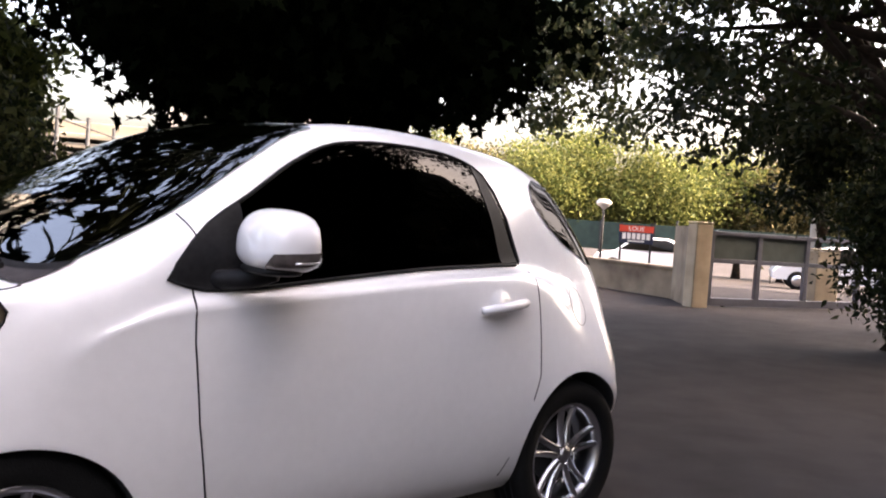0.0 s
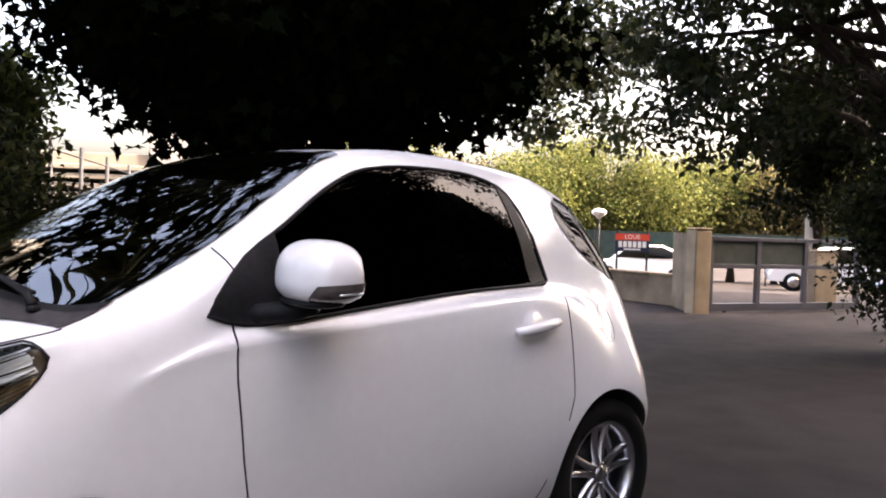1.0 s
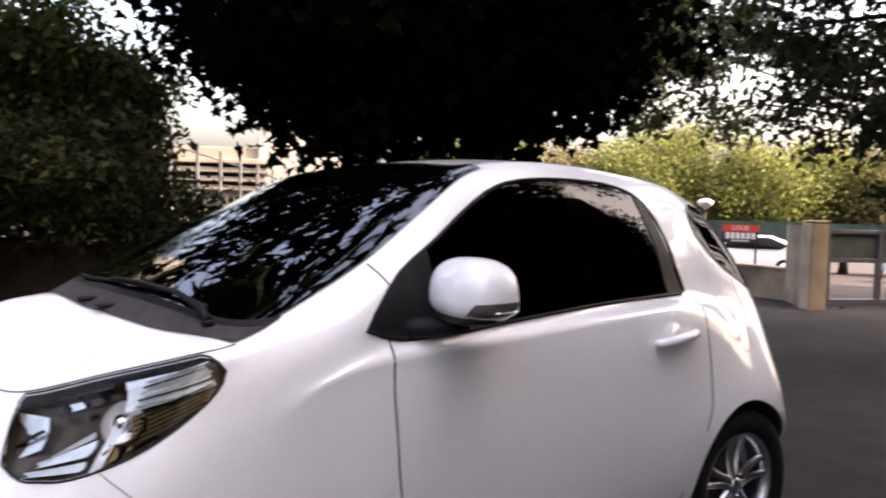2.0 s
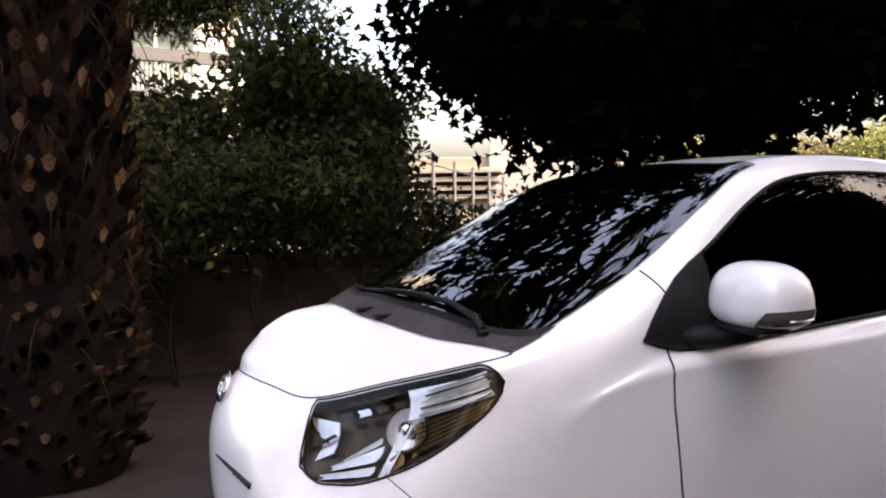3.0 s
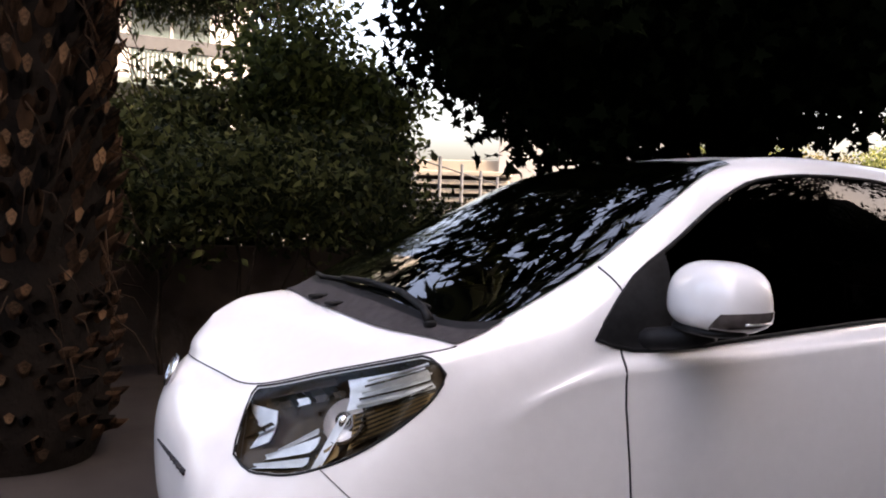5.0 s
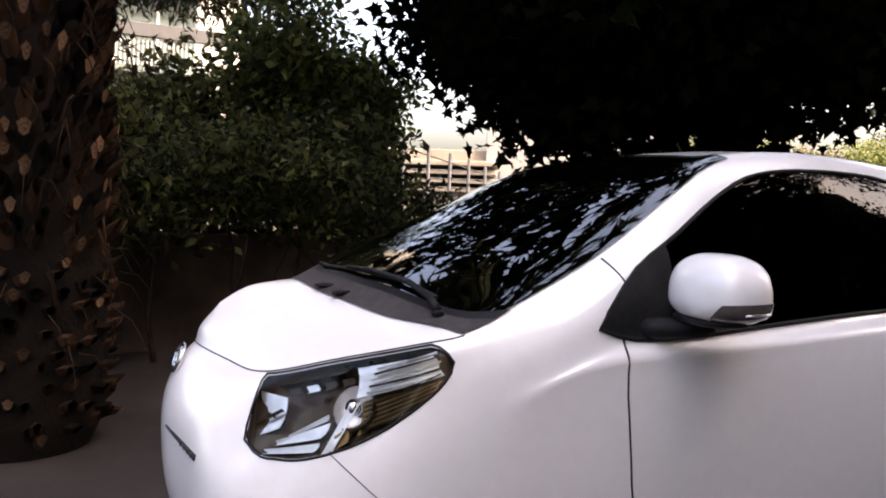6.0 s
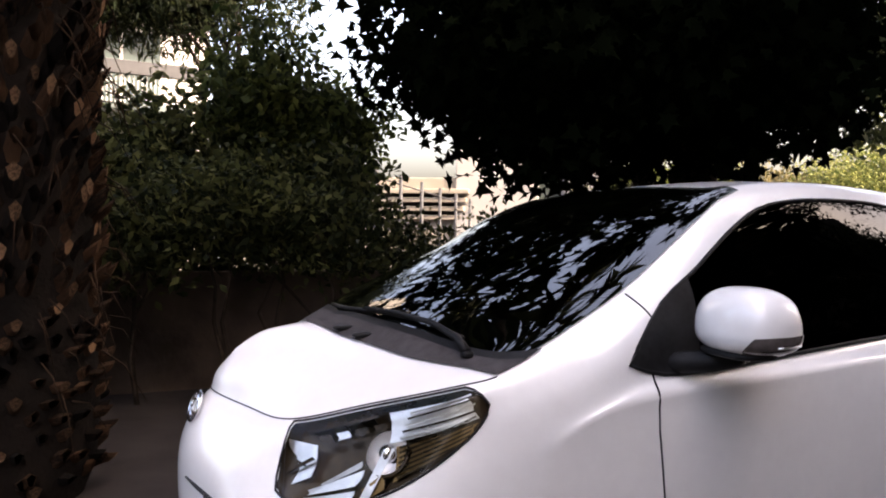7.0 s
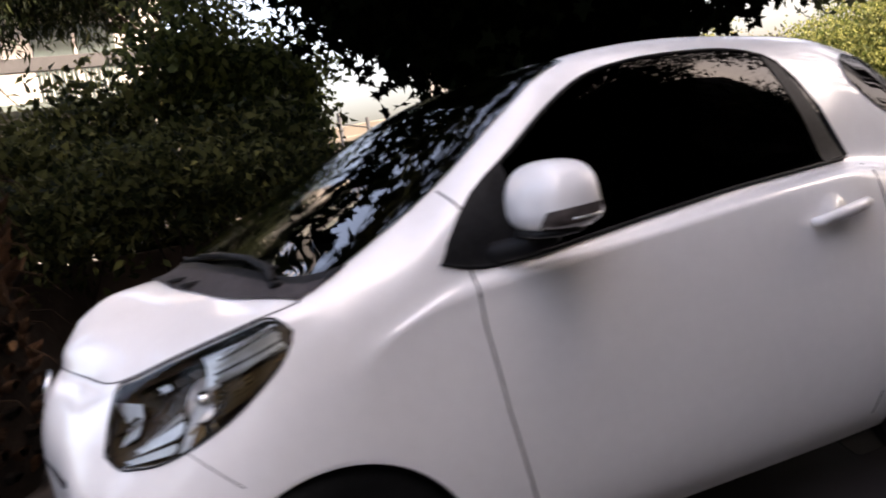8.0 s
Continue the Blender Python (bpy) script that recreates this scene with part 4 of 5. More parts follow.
def palm():
    rng = np.random.default_rng(4)
    p = thing("palm_tree", "stout palm trunk clad in cut leaf bases, dark brown", "palm tree", at=(PALM[0], PALM[1], 0))
    prof = [(0.36, -0.05), (0.44, 0.15), (0.45, 0.5), (0.42, 1.0), (0.40, 1.8), (0.40, 3.0), (0.42, 4.6)]
    lathe("trunk", prof, Matrix(), PALM_CORE, p, "fibrous trunk, coloured dark as the shade between leaf bases", 36)
    hs = [h for _, h in prof]
    rs = [r for r, _ in prof]
    row, z = 0, 0.14
    base_me = None
    while z < 2.95:
        n = 23
        for k in range(n):
            a = 2 * math.pi * (k + 0.5 * (row % 2)) / n + rng.normal() * 0.04
            if math.sin(a) > 0.2:
                continue
            zz = z + rng.normal() * 0.025
            r = float(np.interp(zz, hs, rs))
            L = rng.uniform(0.09, 0.17) if zz > 0.9 else rng.uniform(0.06, 0.11)
            tilt = rng.uniform(38, 62) if zz > 0.9 else rng.uniform(5, 35)
            wd, th = rng.uniform(0.022, 0.038), rng.uniform(0.022, 0.036)
            if base_me is None:
                bm = bmesh.new()
                rows = []
                for t in np.linspace(0, 1, 4):
                    s = 1.35 - 0.5 * t
                    rows.append([bm.verts.new((s * x, s * y + 0.25 * t * t, t - 0.30 * y * t ** 3)) for x, y in ((-1, -0.2), (-0.55, 0.75), (0, 1), (0.55, 0.75), (1, -0.2), (0, -0.7))])
                for i in range(3):
                    for j in range(6):
                        bm.faces.new((rows[i][j], rows[i][(j + 1) % 6], rows[i + 1][(j + 1) % 6], rows[i + 1][j]))
                bmesh.ops.recalc_face_normals(bm, faces=bm.faces)
                base_me = bpy.data.meshes.new("leaf_base")
                bm.to_mesh(base_me)
                bm.free()
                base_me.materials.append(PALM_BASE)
                bm = bmesh.new()
                vs = [bm.verts.new((0.86 * x, 0.86 * y + 0.25, 1.005 - 0.30 * y + dz)) for x, y, dz in ((-1, -0.2, 0.01), (-0.55, 0.75, 0.0), (0, 1, -0.02), (0.55, 0.75, 0.0), (1, -0.2, 0.01), (0, -0.7, 0.03))]
                c = bm.verts.new((0.1, 0.3, 0.93))
                for j in range(6):
                    bm.faces.new((vs[j], vs[(j + 1) % 6], c))
                cut_me = bpy.data.meshes.new("cut_face")
                bm.to_mesh(cut_me)
                bm.free()
                cut_me.materials.append(PALM_CUT)
            m = pose(0, 0, 0, 0, 0, math.degrees(a) - 90) @ Matrix.Translation((0, r - 0.03, zz)) @ pose(0, 0, 0, -(90 - tilt), 0, rng.normal() * 6) @ Matrix.Diagonal((wd, th, L, 1))
            ob = new("leaf_base", base_me)
            ob.parent = p
            ob.matrix_basis = m
            if rng.random() < 0.27:
                ct = new("cut_face", cut_me)
                ct.parent = ob
        z += 0.09
        row += 1
    # loose fibres
    for _ in range(150):
        a = rng.uniform(math.pi * 1.05, math.pi * 2.0)
        zz = rng.uniform(0.5, 3.6)
        r = float(np.interp(zz, hs, rs)) + 0.06
        q = np.array((r * math.cos(a), r * math.sin(a), zz))
        d = np.array((math.cos(a) * 0.1 + rng.normal() * 0.06, math.sin(a) * 0.1 + rng.normal() * 0.06, -rng.uniform(0.1, 0.3)))
        tube("fibre", [q, q + d * 0.5 + np.array((0, 0, 0.05)), q + d], [.004, .003, .0015], PALM_FIBRE, p, seg=4)
    # crown of fronds, above the view
    for k in range(26):
        a = 2 * math.pi * k / 26 + rng.normal() * 0.1
        e = rng.uniform(0.1, 1.0)
        pts = [(0.35 * math.cos(a) + t * 1.9 * math.cos(a) * math.cos(e * (1 - t)), 0.35 * math.sin(a) + t * 1.9 * math.sin(a) * math.cos(e * (1 - t)), 4.6 + 2.4 * e * t - 1.5 * t * t) for t in np.linspace(0, 1, 8)]
        fr = tube("frond", pts, [.03, .025, .02, .018, .015, .012, .008, .004], LEAF_HEDGE, p, seg=5)
        cs = []
        for t in np.linspace(0.1, 1, 46):
            i = min(6, int(t * 7))
            f = t * 7 - i
            cs += [np.array(pts[i]) * (1 - f) + np.array(pts[i + 1]) * f] * 3
        leaves("leaflet_fan", np.array(cs), 0.42, LANCE, LEAF_HEDGE, rng, fr, droop=0.8)
    tagged(p)


palm()


# ---- planting behind the car ----
def low_wall():
    w = tagged(raw("wall_garden", *slab((-9, 4.35), (2.2, 4.9), 0.3, 0, 0.95), MOTTLED_WALL), "low dark mottled garden wall behind the planting", "wall", kind="structure")
    return w


def slab(a, b, t, z0, z1):
    """Verts and faces of a wall of thickness t between two plan points."""
    a, b = Vector((*a, 0)), Vector((*b, 0))
    d = (b - a).normalized()
    n = Vector((-d.y, d.x, 0)) * t / 2
    vs = [p + s * n + Vector((0, 0, z)) for z in (z0, z1) for p, s in ((a, 1), (a, -1), (b, -1), (b, 1))]
    return vs, [(0, 1, 2, 3)[::-1], (4, 5, 6, 7), (0, 1, 5, 4), (1, 2, 6, 5), (2, 3, 7, 6), (3, 0, 4, 7)]


low_wall()


def hedge(name, label, x0, x1, y, z0, z1, depth, n, size, mat, seed, stems=9, slope=0.12):
    rng = np.random.default_rng(seed)
    h = thing(name, label, "hedge", at=((x0 + x1) / 2, y, 0))
    L = x1 - x0
    cl = np.stack([rng.uniform(-L / 2, L / 2, n), rng.normal(size=n) * depth * 0.4, z0 + (z1 - z0) * rng.beta(1.6, 1.1, n)], 1)
    cl[:, 1] += cl[:, 0] * slope
    cl[:, 2] += 0.10 * np.sin(cl[:, 0] * 3.1 + seed) + 0.06 * np.sin(cl[:, 0] * 7.7)
    pts = scatter(rng, cl, 26, (0.15, 0.13, 0.10))
    leaves("foliage", pts, size, OVAL, mat, rng, h)
    for k in range(stems):
        x = -L / 2 + L * (k + 0.5) / stems + rng.normal() * 0.1
        for q in range(2):
            e = (x + rng.normal() * 0.3, x * slope + rng.normal() * 0.12, z0 + (z1 - z0) * rng.uniform(0.5, 0.9))
            tube("stem", limb(rng, (x, x * slope + 0.05 * q, -0.02), e, 0.05), [.022, .02, .017, .014, .01, .006], BARK, h, seg=6)
    return h


hedge("hedge", "dark evergreen hedge over a low wall, leggy stems below", -4.2, 0.55, 4.05, 0.95, 1.60, 0.5, 430, 0.085, LEAF_HEDGE, 11)
hedge("hedge", "dense dark evergreen hedge behind the low wall", -5.0, 0.75, 5.0, 0.2, 1.9, 0.5, 760, 0.11, LEAF_HEDGE, 13, 12)
hedge("hedge", "dark clipped evergreen bush by the fence", 0.75, 3.6, 5.6, 0.2, 1.36, 0.6, 360, 0.085, LEAF_HEDGE, 12, 4)


def tree(name, label, at, trunk, height, crown, radii, n, per, size, shape, mat, seed, spread=0.28, shell=0.35, floor=None, limbs=14, droop=0.3, lean=(0, 0), category="tree", group="", rise=None):
    rng = np.random.default_rng(seed)
    t = thing(name, label, category, group, (*at, ground_z(*at)))
    top = (lean[0], lean[1], height)
    pts = limb(rng, (0, 0, -0.05), top, 0.02, 8)
    tk = tube("trunk", pts, [trunk * f for f in (1.35, 1.05, 0.95, 0.88, 0.8, 0.7, 0.55, 0.35)], BARK, t, seg=12)
    cl = clumps(rng, n, crown, radii, shell, floor)
    if rise:            # the crown's underside climbs towards one side
        cl = cl[cl[:, 2] > floor + rise[1] * np.maximum(0, rise[0] - cl[:, 0])]
    pick = rng.choice(len(cl), min(limbs, len(cl)), replace=False)
    for k in pick:
        f = rng.uniform(0.45, 0.95)
        a = np.array(pts[0]) * (1 - f) + np.array(pts[-1]) * f
        tube("limb", limb(rng, a, cl[k], 0.12), [trunk * g for g in (0.42, 0.34, 0.26, 0.18, 0.12, 0.05)], BARK, t, seg=6)
    leaves("crown", scatter(rng, cl, per, (spread, spread, spread * 0.7)), size, shape, mat, rng, t, droop=droop)
    return t


# taller shrubs over the wall, lit from above
tree("shrub", "tall leafy shrub with fresh green leaves", (0.05, 6.5), 0.05, 2.4, (0.05, 0, 2.5), (0.85, 0.6, 1.1), 210, 40, 0.12, OVAL, LEAF_FRESH, 21, 0.17, 0.0, category="shrub")
tree("shrub", "leafy shrub with dull green leaves", (-1.1, 6.4), 0.05, 1.9, (-0.1, 0, 1.85), (1.05, 0.6, 0.85), 170, 40, 0.12, OVAL, LEAF_HEDGE, 25, 0.17, 0.0, category="shrub")
tree("shrub", "leafy shrub with dull green leaves", (0.55, 6.7), 0.05, 1.8, (0, 0, 1.7), (0.6, 0.6, 0.7), 110, 40, 0.12, OVAL, LEAF_FRESH, 22, 0.17, 0.0, category="shrub")
tree("shrub", "loose leafy shrub with pale gaps", (0.85, 6.8), 0.04, 2.4, (0.1, 0, 2.35), (0.6, 0.5, 0.75), 75, 34, 0.12, OVAL, LEAF_FRESH, 26, 0.15, 0.0, category="shrub")
tree("shrub", "dark shrub behind the palm trunk", (-3.3, 6.3), 0.05, 2.0, (0, 0, 1.8), (1.5, 0.7, 0.9), 240, 40, 0.12, OVAL, LEAF_HEDGE, 23, 0.2, 0.0, category="shrub")
tree("conifer", "dark drooping conifer behind the hedge", (-2.4, 9.5), 0.14, 5.5, (0.6, 0, 5.0), (1.5, 1.2, 1.4), 150, 60, 0.16, LANCE, LEAF_OAK, 24, 0.20, 0.3, 3.7, 10, 1.4)

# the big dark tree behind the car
tree("maple_tree", "big dark broad-leaved tree with low hanging boughs", (3.25, 3.7), 0.26, 4.2, (-0.47, 0.2, 3.0), (2.32, 2.0, 1.25), 690, 60, 0.14, MAPLE, LEAF_SHADED, 31, 0.20, 0.0, 1.86, 22, 0.9, rise=(-1.5, 0.75))
tree("maple_tree", "upper crown of a broad-leaved tree, thinner against the sky", (3.9, 5.4), 0.2, 6.2, (-1.6, 0.3, 5.3), (3.6, 2.4, 1.9), 125, 34, 0.26, MAPLE, LEAF_SHADED, 36, 0.24, 0.1, 3.5, 20, 0.7)
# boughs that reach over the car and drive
tree("plane_tree", "tall tree out of view, its boughs shading the drive", (-5.6, 5.4), 0.28, 5.2, (3.6, -3.2, 5.7), (4.2, 3.6, 1.0), 66, 36, 0.30, MAPLE, LEAF_SHADED, 32, 0.24, 0.1, 4.3, 18, 0.6)
# Unseen crown added overhead to cut sky light on the side glass
tree("unseen_shade_tree", "tall tree out of view, its boughs shading the drive", (9.5, -4.2), 0.28, 5.5, (-6.2, 0.9, 6.9), (3.6, 2.6, 1.2), 360, 42, 0.2, MAPLE, LEAF_SHADED, 38, 0.34, 0.1, 5.6, 14, 0.5)
tree("shrub", "tall straggling shrub with dark leaves", (1.0, 8.2), 0.05, 2.4, (0, 0, 2.3), (0.75, 0.6, 0.9), 150, 36, 0.12, OVAL, LEAF_FRESH, 27, 0.2, 0.0, category="shrub")
# Second unseen crown, added to darken the drive below it
tree("unseen_shade_tree", "tall tree out of view, its boughs shading the drive", (13.5, -1.5), 0.28, 5.5, (-7.4, 3.2, 6.9), (4.2, 3.4, 1.1), 420, 42, 0.2, MAPLE, LEAF_SHADED, 39, 0.36, 0.1, 5.7, 14, 0.5)
tree("laurel_tree", "slim dark tree with drooping sprays against the sky", (0.15, 9.6), 0.08, 4.8, (-0.6, 0, 4.6), (1.9, 0.8, 1.0), 170, 46, 0.16, LANCE, LEAF_OAK, 28, 0.20, 0.0, 3.75, 10, 1.2)
tree("shrub", "dark evergreen shrub behind the big tree", (6.5, 9.0), 0.06, 2.0, (0, 0, 1.55), (0.8, 0.7, 0.75), 130, 40, 0.13, OVAL, LEAF_HEDGE, 29, 0.2, 0.0, category="shrub")
# right of the drive: open crowned oak, and a thinner tree by the gate
tree("oak_tree", "dark small-leaved oak with a ragged open crown", (8.75, 0.75), 0.20, 4.5, (-0.3, 1.8, 3.7), (2.4, 2.5, 1.9), 62, 110, 0.14, OVAL, LEAF_OAK, 33, 0.24, 0.3, 1.75, 14, 0.4)
tree("oak_tree", "dense dark oak shoots down to the ground", (8.35, 0.55), 0.08, 2.2, (0, 0.1, 1.45), (0.7, 0.7, 1.4), 260, 40, 0.09, OVAL, LEAF_OAK, 34, 0.18, 0.2, 0.3, 8)
tree("locust_tree", "thin feathery tree with bright gaps in its crown", (14.9, 4.6), 0.13, 5.0, (-2.9, 4.1, 5.0), (2.6, 2.8, 2.0), 62, 110, 0.20, OVAL, LEAF_OAK, 35, 0.32, 0.2, 2.9, 6, 0.4)

tree("oak_tree", "dark olive oak with boughs hanging over the gate", (10.75, 1.5), 0.16, 4.2, (-0.45, 1.2, 2.75), (1.0, 1.0, 1.45), 115, 60, 0.13, OVAL, LEAF_OAK, 37, 0.17, 0.1, 1.35, 8, 0.6)

# sunlit trees beyond the road
rng_far = np.random.default_rng(40)
for k in range(17):
    a = radians(30 + 2.6 * k)
    d = rng_far.uniform(39, 50)
    h = rng_far.uniform(1.9, 3.5)
    olive = k % 4 == 1
    tree("roadside_tree", "dull olive-brown tree beyond the road" if olive else "sunlit yellow-green tree beyond the road", (-1.6 + d * math.sin(a), -2.8 + d * math.cos(a)), 0.18, h + 0.5, (0, 0, h + 1.2), (2.5, 2.5, h * 0.95), 80, 150, 0.19, OVAL, LEAF_OLIVE if olive else LEAF_SUN, 50 + k, 0.46, 0.35, 0.2, 8, group="trees beyond the road")

# unseen trees and an added wall close the place and block sun and sky
for k, (x, y, h) in enumerate(((-3.5, -10.5, 8), (0.2, -9.2, 12), (3.8, -8.4, 14), (7.4, -7.4, 14), (11, -6.4, 13), (14.8, -5.2, 11), (-24, -12, 9), (-28, -2, 9), (-26, 8, 9), (-16, -19, 9), (-13, -7, 9), (-14.5, -1.2, 9), (-13, 5, 9))):
    tree("light_screen_tree", "tall dense dark tree out of view, screening light from the garden", (x, y), 0.3, h * 0.75, (0, 0, h * 0.52), (2.7, 2.2, h * 0.52), 330, 44, 0.30, OVAL, LEAF_OAK, 70 + k, 0.5, 0.1, 0.2, 8, group="trees round the garden")
# Added out of view to keep direct sun off the car and planting
tagged(raw("wall_sun_blocker", *slab((-2, -15), (34, -9), 0.4, -0.02, 25), MOTTLED_WALL), "tall dark wall out of view, added to block the sun", "wall", kind="structure")


# ---- gate, pillars, low wall ----
GATE_A, GATE_B = Vector((10.66, 4.42, 0)), Vector((13.73, 3.40, 0))


def along(a, b, s, off=0.0, z=0.0):
    d = (b - a).normalized()
    return a + d * s + Vector((-d.y, d.x, 0)) * off + Vector((0, 0, z))


def frame_at(a, b, s, off, z):
    d = (b - a).normalized()
    return Matrix.Translation(along(a, b, s, off, z)) @ pose(0, 0, 0, 0, 0, math.degrees(math.atan2(d.y, d.x)))


def gate():
    g = thing("sliding_gate", "grey painted steel sliding gate with open lower bays", "gate", at=tuple(GATE_A))
    def put(name, size, s, z, mat=GATE_PAINT, label="", off=0.0):
        m = Matrix.Translation(-GATE_A) @ frame_at(GATE_A, GATE_B, s, off, z)
        box(name, size, m, mat, g, label, 0.006 if min(size) > 0.02 else 0)
    L = 3.42
    put("bottom_rail", (L, 0.07, 0.12), L / 2, 0.09)
    put("middle_rail", (L, 0.06, 0.07), L / 2, 0.75)
    put("top_rail", (L, 0.06, 0.07), L / 2, 1.19)
    for s in (0.06, 1.07, 2.12, 3.36):
        put("post", (0.12 if s < 0.1 else 0.09, 0.07, 1.16), s, 0.65)
    for a, b in ((0.12, 1.02), (1.12, 2.07)):
        put("mesh_panel", (b - a, 0.012, 0.40), (a + b) / 2, 0.965, GATE_SHEET, "dark green mesh panel")
    for s in (0.4, 2.8):
        put("roller", (0.05, 0.05, 0.05), s, 0.03, DARK_IRON)


gate()


def pillar(name, a, b, s, w, d, h, off=0.0):
    p = thing(name, "cream rendered gate pillar, weathered", "pillar")
    box("shaft", (w, d, h), frame_at(a, b, s, off, h / 2 - 0.02), RENDER_WALL, p, "", 0.02)
    box("cap", (w + 0.015, d + 0.015, 0.03), frame_at(a, b, s, off, h + 0.005), RENDER_WALL, p, "", 0.012)
    return p


pillar("gate_pillar", GATE_A, GATE_B, -0.16, 0.32, 0.22, 1.33)
pillar("gate_pillar", GATE_A, GATE_B, 3.1, 0.55, 0.3, 1.02, 0.55)
WALL_A, WALL_B = Vector((11.45, 5.35, 0)), Vector((12.5, 10.2, 0))
wl = tagged(raw("wall_street", *slab(WALL_A[:2], WALL_B[:2], 0.25, -0.02, 0.50), STAINED_RENDER), "low cream rendered street wall", "wall", kind="structure")
tagged(raw("wall_return", *slab((10.62, 4.66), (11.42, 5.42), 0.16, -0.02, 1.27), STAINED_RENDER), "cream rendered wall beside the gate pillar", "wall", kind="structure")
cp = thing("wall_coping", "pale coping along the street wall", "coping", kind="structure")
for k in range(9):
    s = 0.3 + k * 0.58
    box("coping_stone", (0.57, 0.30, 0.05), frame_at(WALL_A, WALL_B, s, 0, 0.525), STAINED_RENDER, cp, "", 0.008)

fence = thing("netting_fence", "dark green netting fence across the road", "fence")
FA, FB = Vector((33.5, 7, -1.0)), Vector((25.5, 27, -1.0))
for k in range(10):
    box("post", (0.06, 0.06, 2.5), frame_at(FA, FB, k * 2.35, 0, 1.2), DARK_IRON, fence, "", 0.005)
for k in range(9):
    box("netting", (2.28, 0.012, 1.2), frame_at(FA, FB, k * 2.35 + 1.175, 0, 1.78), GREEN_NET, fence, "", 0)

# estate sign, lamp, poles
def text_on(name, body, size, m, mat, parent, label=""):
    c = bpy.data.curves.new(name, "FONT")
    c.body, c.size, c.align_x, c.align_y, c.extrude = body, size, "CENTER", "CENTER", 0.002
    tmp = bpy.data.objects.new(name, c)
    me = bpy.data.meshes.new_from_object(tmp)
    ob = finish(name, me, mat, parent, label)
    bpy.data.objects.remove(tmp)
    ob.matrix_basis = m
    return ob


S_AT = Vector((15.98, 9.54, 1.03))
s_m = Matrix.Translation(S_AT) @ pose(0, 0, 0, 90, 0, -52)
sign = thing("estate_sign", "red and navy estate agent board on posts", "sign")
box("upper_board", (0.82, 0.16, 0.02), s_m @ Matrix.Translation((0, 0.13, 0)), SIGN_RED, sign, "red upper band", 0)
box("lower_board", (0.82, 0.27, 0.02), s_m @ Matrix.Translation((0, -0.09, 0)), SIGN_BLUE, sign, "navy lower band", 0)
text_on("lettering", "LOUE", 0.15, s_m @ Matrix.Translation((0, 0.13, 0.012)), SIGN_WHITE, sign)
for k in range(6):
    box("letter_bar", (0.085, 0.15, 0.006), s_m @ Matrix.Translation((-0.29 + k * 0.116, -0.05, 0.013)), SIGN_WHITE, sign, "", 0)
box("small_print_bar", (0.4, 0.03, 0.006), s_m @ Matrix.Translation((0, -0.17, 0.013)), SIGN_WHITE, sign, "", 0)
for x in (-0.36, 0.36):
    box("post", (0.05, 1.5, 0.05), s_m @ Matrix.Translation((x, -0.45, -0.04)), DARK_IRON, sign, "", 0.004)

lp = thing("street_lamp", "small white globe lamp on a dark post", "street lamp", at=(15.18, 9.97, ground_z(15.18, 9.97)))
tube("post", [(0, 0, 0), (0, 0, 1.72)], .03, DARK_IRON, lp, seg=10)
lathe("globe", [(0.0, 1.96), (0.12, 1.94), (0.19, 1.88), (0.18, 1.82), (0.08, 1.76), (0.03, 1.70)], Matrix(), SIGN_WHITE, lp, "white lamp head", 24)
ip = thing("fence_post", "thin dark iron post on the street wall", "post", at=(11.47, 5.52, 0))
tube("bar", [(0, 0, 0.5), (0, 0, 1.36)], .018, DARK_IRON, ip, seg=8)
up = thing("utility_pole", "pale concrete utility pole", "pole", at=(20.34, 7.09, ground_z(20.34, 7.09)))
tube("shaft", [(0, 0, -0.05), (0, 0, 4), (0, 0, 8)], [.16, .135, .10], CONCRETE, up, seg=14)


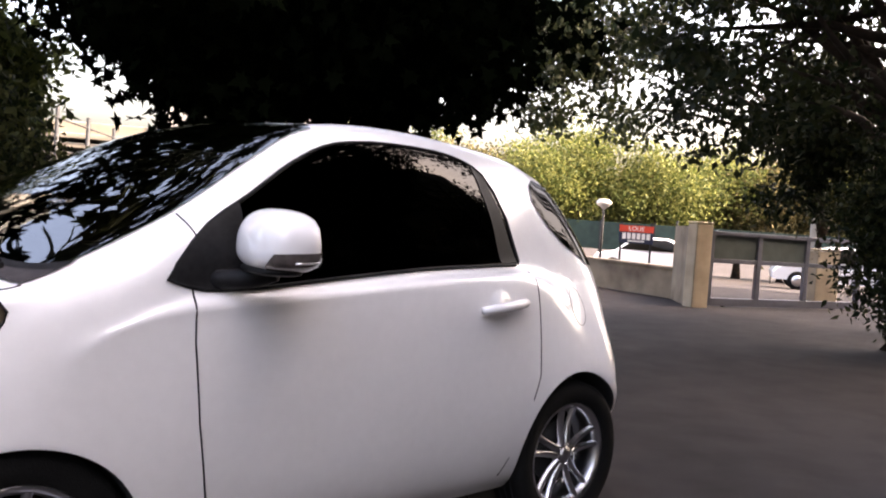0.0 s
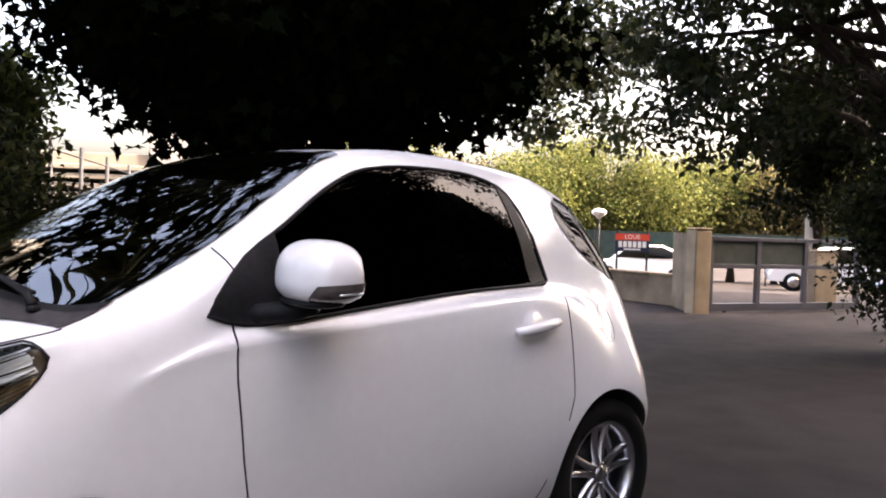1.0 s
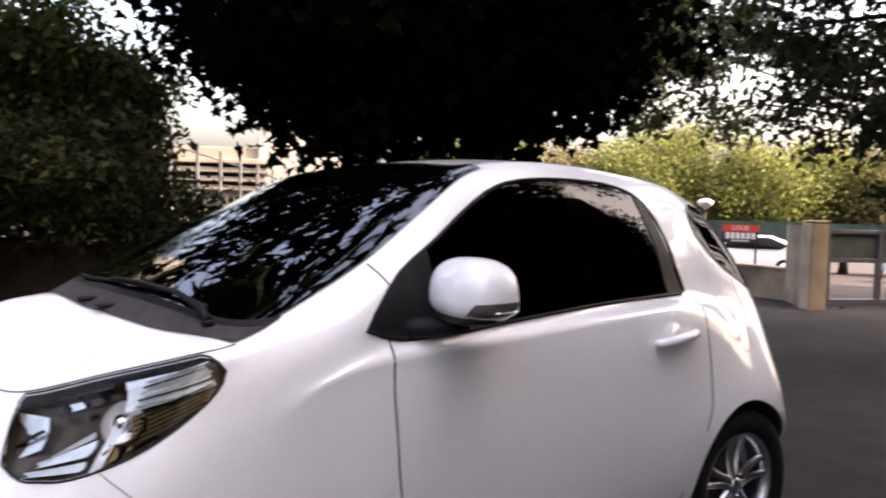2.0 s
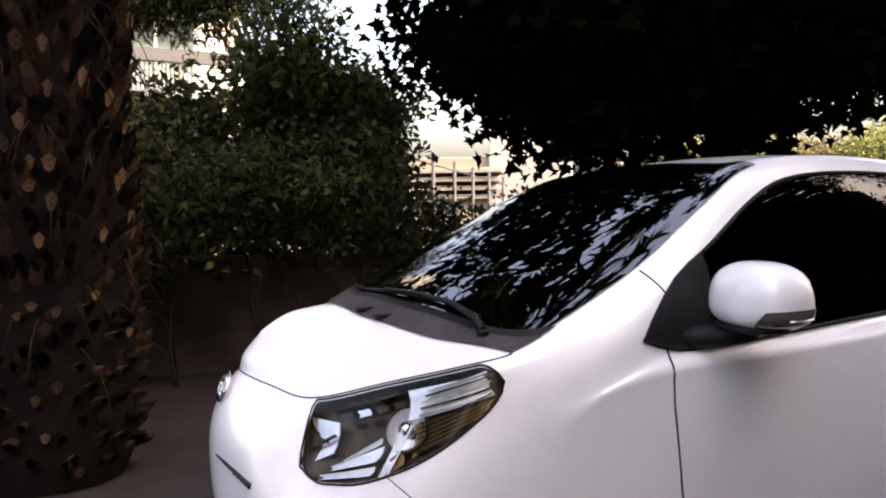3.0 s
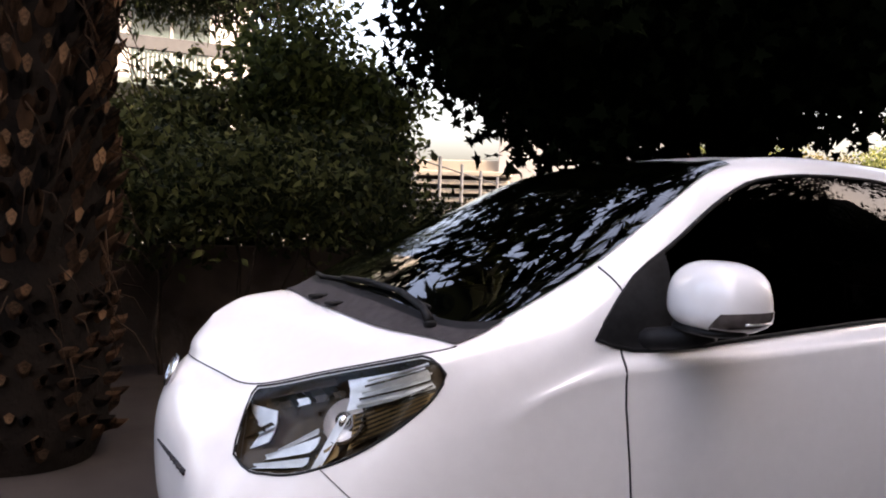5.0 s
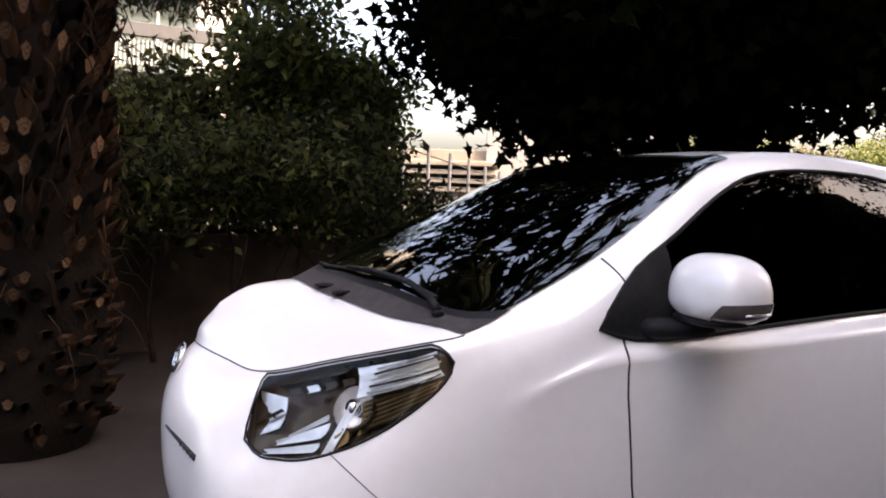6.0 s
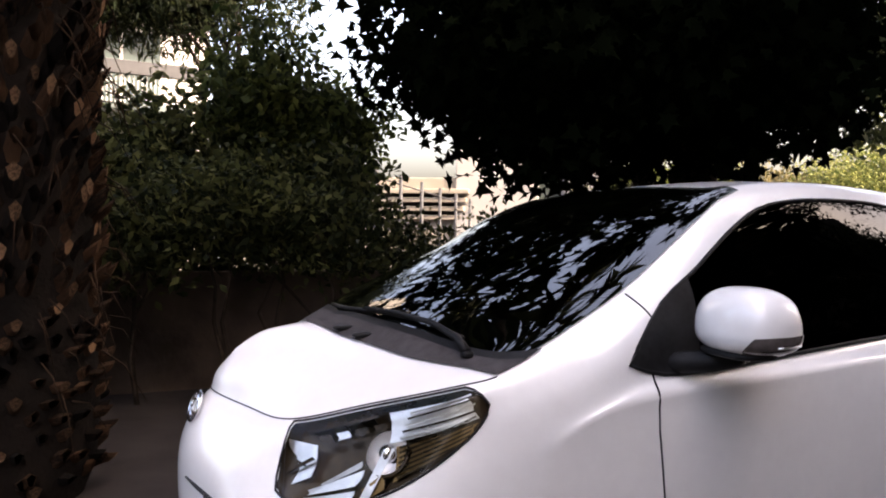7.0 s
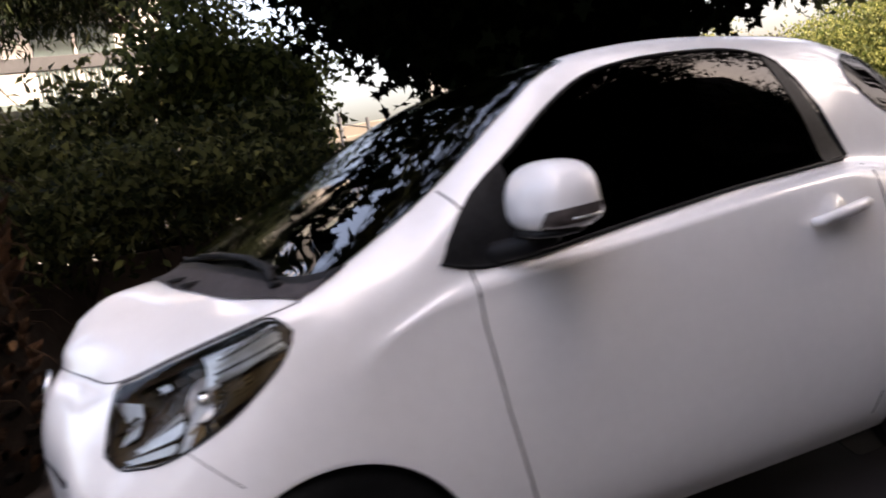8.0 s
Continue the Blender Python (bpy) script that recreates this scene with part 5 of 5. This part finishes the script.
def street_car(x, y, yaw, label):
    c = thing("parked_car", label, "car", "cars on the road", (x, y, ground_z(x, y)))
    c.rotation_euler = (0, 0, radians(yaw))
    prof = [(-2.0, .35), (-2.02, .55), (-1.9, .72), (-1.2, .88), (-.65, 1.32), (-.2, 1.44), (.7, 1.44), (1.5, 1.15), (1.95, .95), (2.0, .5), (1.95, .32)]
    rows, w = [], 0.85
    vs, fs = [], []
    for sx, sc in ((-1, 1), (-0.94, 1.0), (0.94, 1.0), (1, 1)):
        for px, pz in prof:
            t = 0.16 * max(0, (pz - .9) / .55)
            vs.append((px * (0.97 if abs(sx) == 1 else 1), sx * (w - t), pz - (0.03 if abs(sx) == 1 else 0)))
    n = len(prof)
    for k in range(3):
        for i in range(n):
            fs.append((k * n + i, k * n + (i + 1) % n, (k + 1) * n + (i + 1) % n, (k + 1) * n + i))
    fs += [tuple(range(n)), tuple(3 * n + i for i in range(n))[::-1]]
    raw("body", vs, fs, PAINT, c)
    for s in (-1, 1):
        wv = [(-1.02, s * .853, .93), (-.55, s * .79, 1.30), (.05, s * .765, 1.37), (.75, s * .765, 1.37), (1.35, s * .82, 1.10), (1.1, s * .853, .95)]
        raw("side_window", wv, [tuple(range(6))], TINTED, c, "dark side window")
        for px in (-1.25, 1.25):
            m = Matrix.Translation((px, s * .78, .30)) @ pose(0, 0, 0, 90)
            lathe("wheel", [(0.0, -.1), (.19, -.1), (.30, -.09), (.30, .09), (.19, .1), (0, .1)], m, RUBBER, c, "", 20)
            lathe("hub", [(0, .112), (.17, .108), (.18, .09)], m @ (Matrix() if s < 0 else pose(0, 0, 0, 180)), ALLOY, c, "", 16)
    raw("windscreen", [(-1.17, -.74, .90), (-.70, -.66, 1.31), (-.70, .66, 1.31), (-1.17, .74, .90)], [(0, 1, 2, 3)], TINTED, c)
    raw("rear_screen", [(1.48, -.70, 1.18), (1.90, -.74, .98), (1.90, .74, .98), (1.48, .70, 1.18)], [(0, 1, 2, 3)], TINTED, c)


street_car(26.0, 8.85, -60, "white hatchback parked beyond the gate")
street_car(26.6, 16.4, -60, "white saloon parked beyond the street wall")


# ---- villa and flats behind the planting ----
def villa():
    v = thing("villa", "pale villa with moulded cream cornices and a roof terrace", "house", at=(4.9, 17.5, 0))
    R = pose(0, 0, 0, 0, 0, -32)
    def put(name, size, x, y, z, mat, label="", bevel=0.02, parent=v):
        return box(name, size, R @ Matrix.Translation((x, y, z)), mat, parent, label, bevel)
    put("wall", (7.0, 4.0, 1.7), -1.2, 1.2, 0.85, CREAM_WALL)
    for k, z in enumerate((1.72, 1.92, 2.12, 2.32)):
        put("cornice", (7.2 + k * 0.12, 4.2 + k * .12, 0.12), -1.2, 1.2, z, CREAM_WALL, "moulded cream cornice")
    put("terrace", (7.0, 4.0, 0.3), -1.2, 1.2, 2.5, CREAM_WALL)
    put("tower", (1.9, 3.0, 4.6), 3.2, 0.6, 2.3, WHITE_WALL, "white rendered tower")
    put("tower", (1.3, 3.0, 4.4), 5.4, 0.9, 2.2, WHITE_WALL, "white rendered tower")
    for x, z in ((4.35, 1.2), (4.35, 2.3)):
        w = put("window", (0.5, 0.1, 0.8), x, -0.35, z, GATE_SHEET, "narrow shaded window")
        put("sill", (0.6, 0.2, 0.06), x, -0.4, z - 0.45, CREAM_WALL, "", 0.008, w)
    put("wall", (0.8, 3.0, 3.0), 4.35, 1.2, 1.5, WHITE_WALL)
    put("wing", (3.0, 3.0, 2.2), 7.8, 1.2, 1.1, CREAM_WALL)
    for k in range(2):
        put("cornice", (3.1, 3.1, 0.07), 7.8, 1.2, 1.35 + k * 0.25, CREAM_WALL)
    for x in (-3.4, -1.7):
        w = put("window", (0.9, 0.1, 0.9), x, -0.82, 1.1, GATE_SHEET, "shaded ground floor window")



villa()


def flats():
    f = thing("apartment_block", "white block of flats with railed balconies and shaded glazing", "building", at=(-0.65, 21.0, 0))
    R = pose(0, 0, 0, 0, 0, 6)
    def put(name, size, x, y, z, mat, label="", parent=f, bevel=0.015):
        return box(name, size, R @ Matrix.Translation((x, y, z)), mat, parent, label, bevel)
    put("wall", (9.0, 6.0, 13.0), -2.2, 3.4, 6.5, WHITE_WALL)
    for k in range(4):
        z = 4.4 + k * 2.8
        b = put("balcony", (4.4, 1.3, 0.16), -0.6, -0.2, z, GATE_SHEET, "grey balcony slab")
        put("awning_rail", (4.6, 0.16, 0.34), -0.6, -0.78, z + 0.98, DARK_IRON, "dark balcony hand rail", b)
        for q in range(42):
            put("baluster", (0.028, 0.028, 0.8), -2.7 + q * 0.105, -0.75, z + 0.5, WHITE_WALL, "", b, 0)
        w = put("window", (2.0, 0.12, 1.9), 0.0, 0.42, z + 1.2, GLAZING, "shaded green glazed balcony window")
        put("window_frame", (0.08, 0.16, 1.9), 0.0, 0.40, z + 1.2, WHITE_WALL, "", w)


flats()

# iron fence in front of the villa
fe = thing("iron_fence", "dark iron fence with tall posts before the villa", "fence")
PA, PB = Vector((3.52, 11.5, 0)), Vector((6.6, 15.2, 0))
for k in range(8):
    p = along(PA, PB, -2.6 + k * 1.2)
    tube("post", [p, p + Vector((0, 0, 2.42 - 0.045 * k))], .035, DARK_IRON, fe, seg=8)
for z in (2.25, 1.6):
    tube("rail", [along(PA, PB, -2.6, 0, z), along(PA, PB, 6.0, 0, z - 0.32)], .014, DARK_IRON, fe, seg=6)
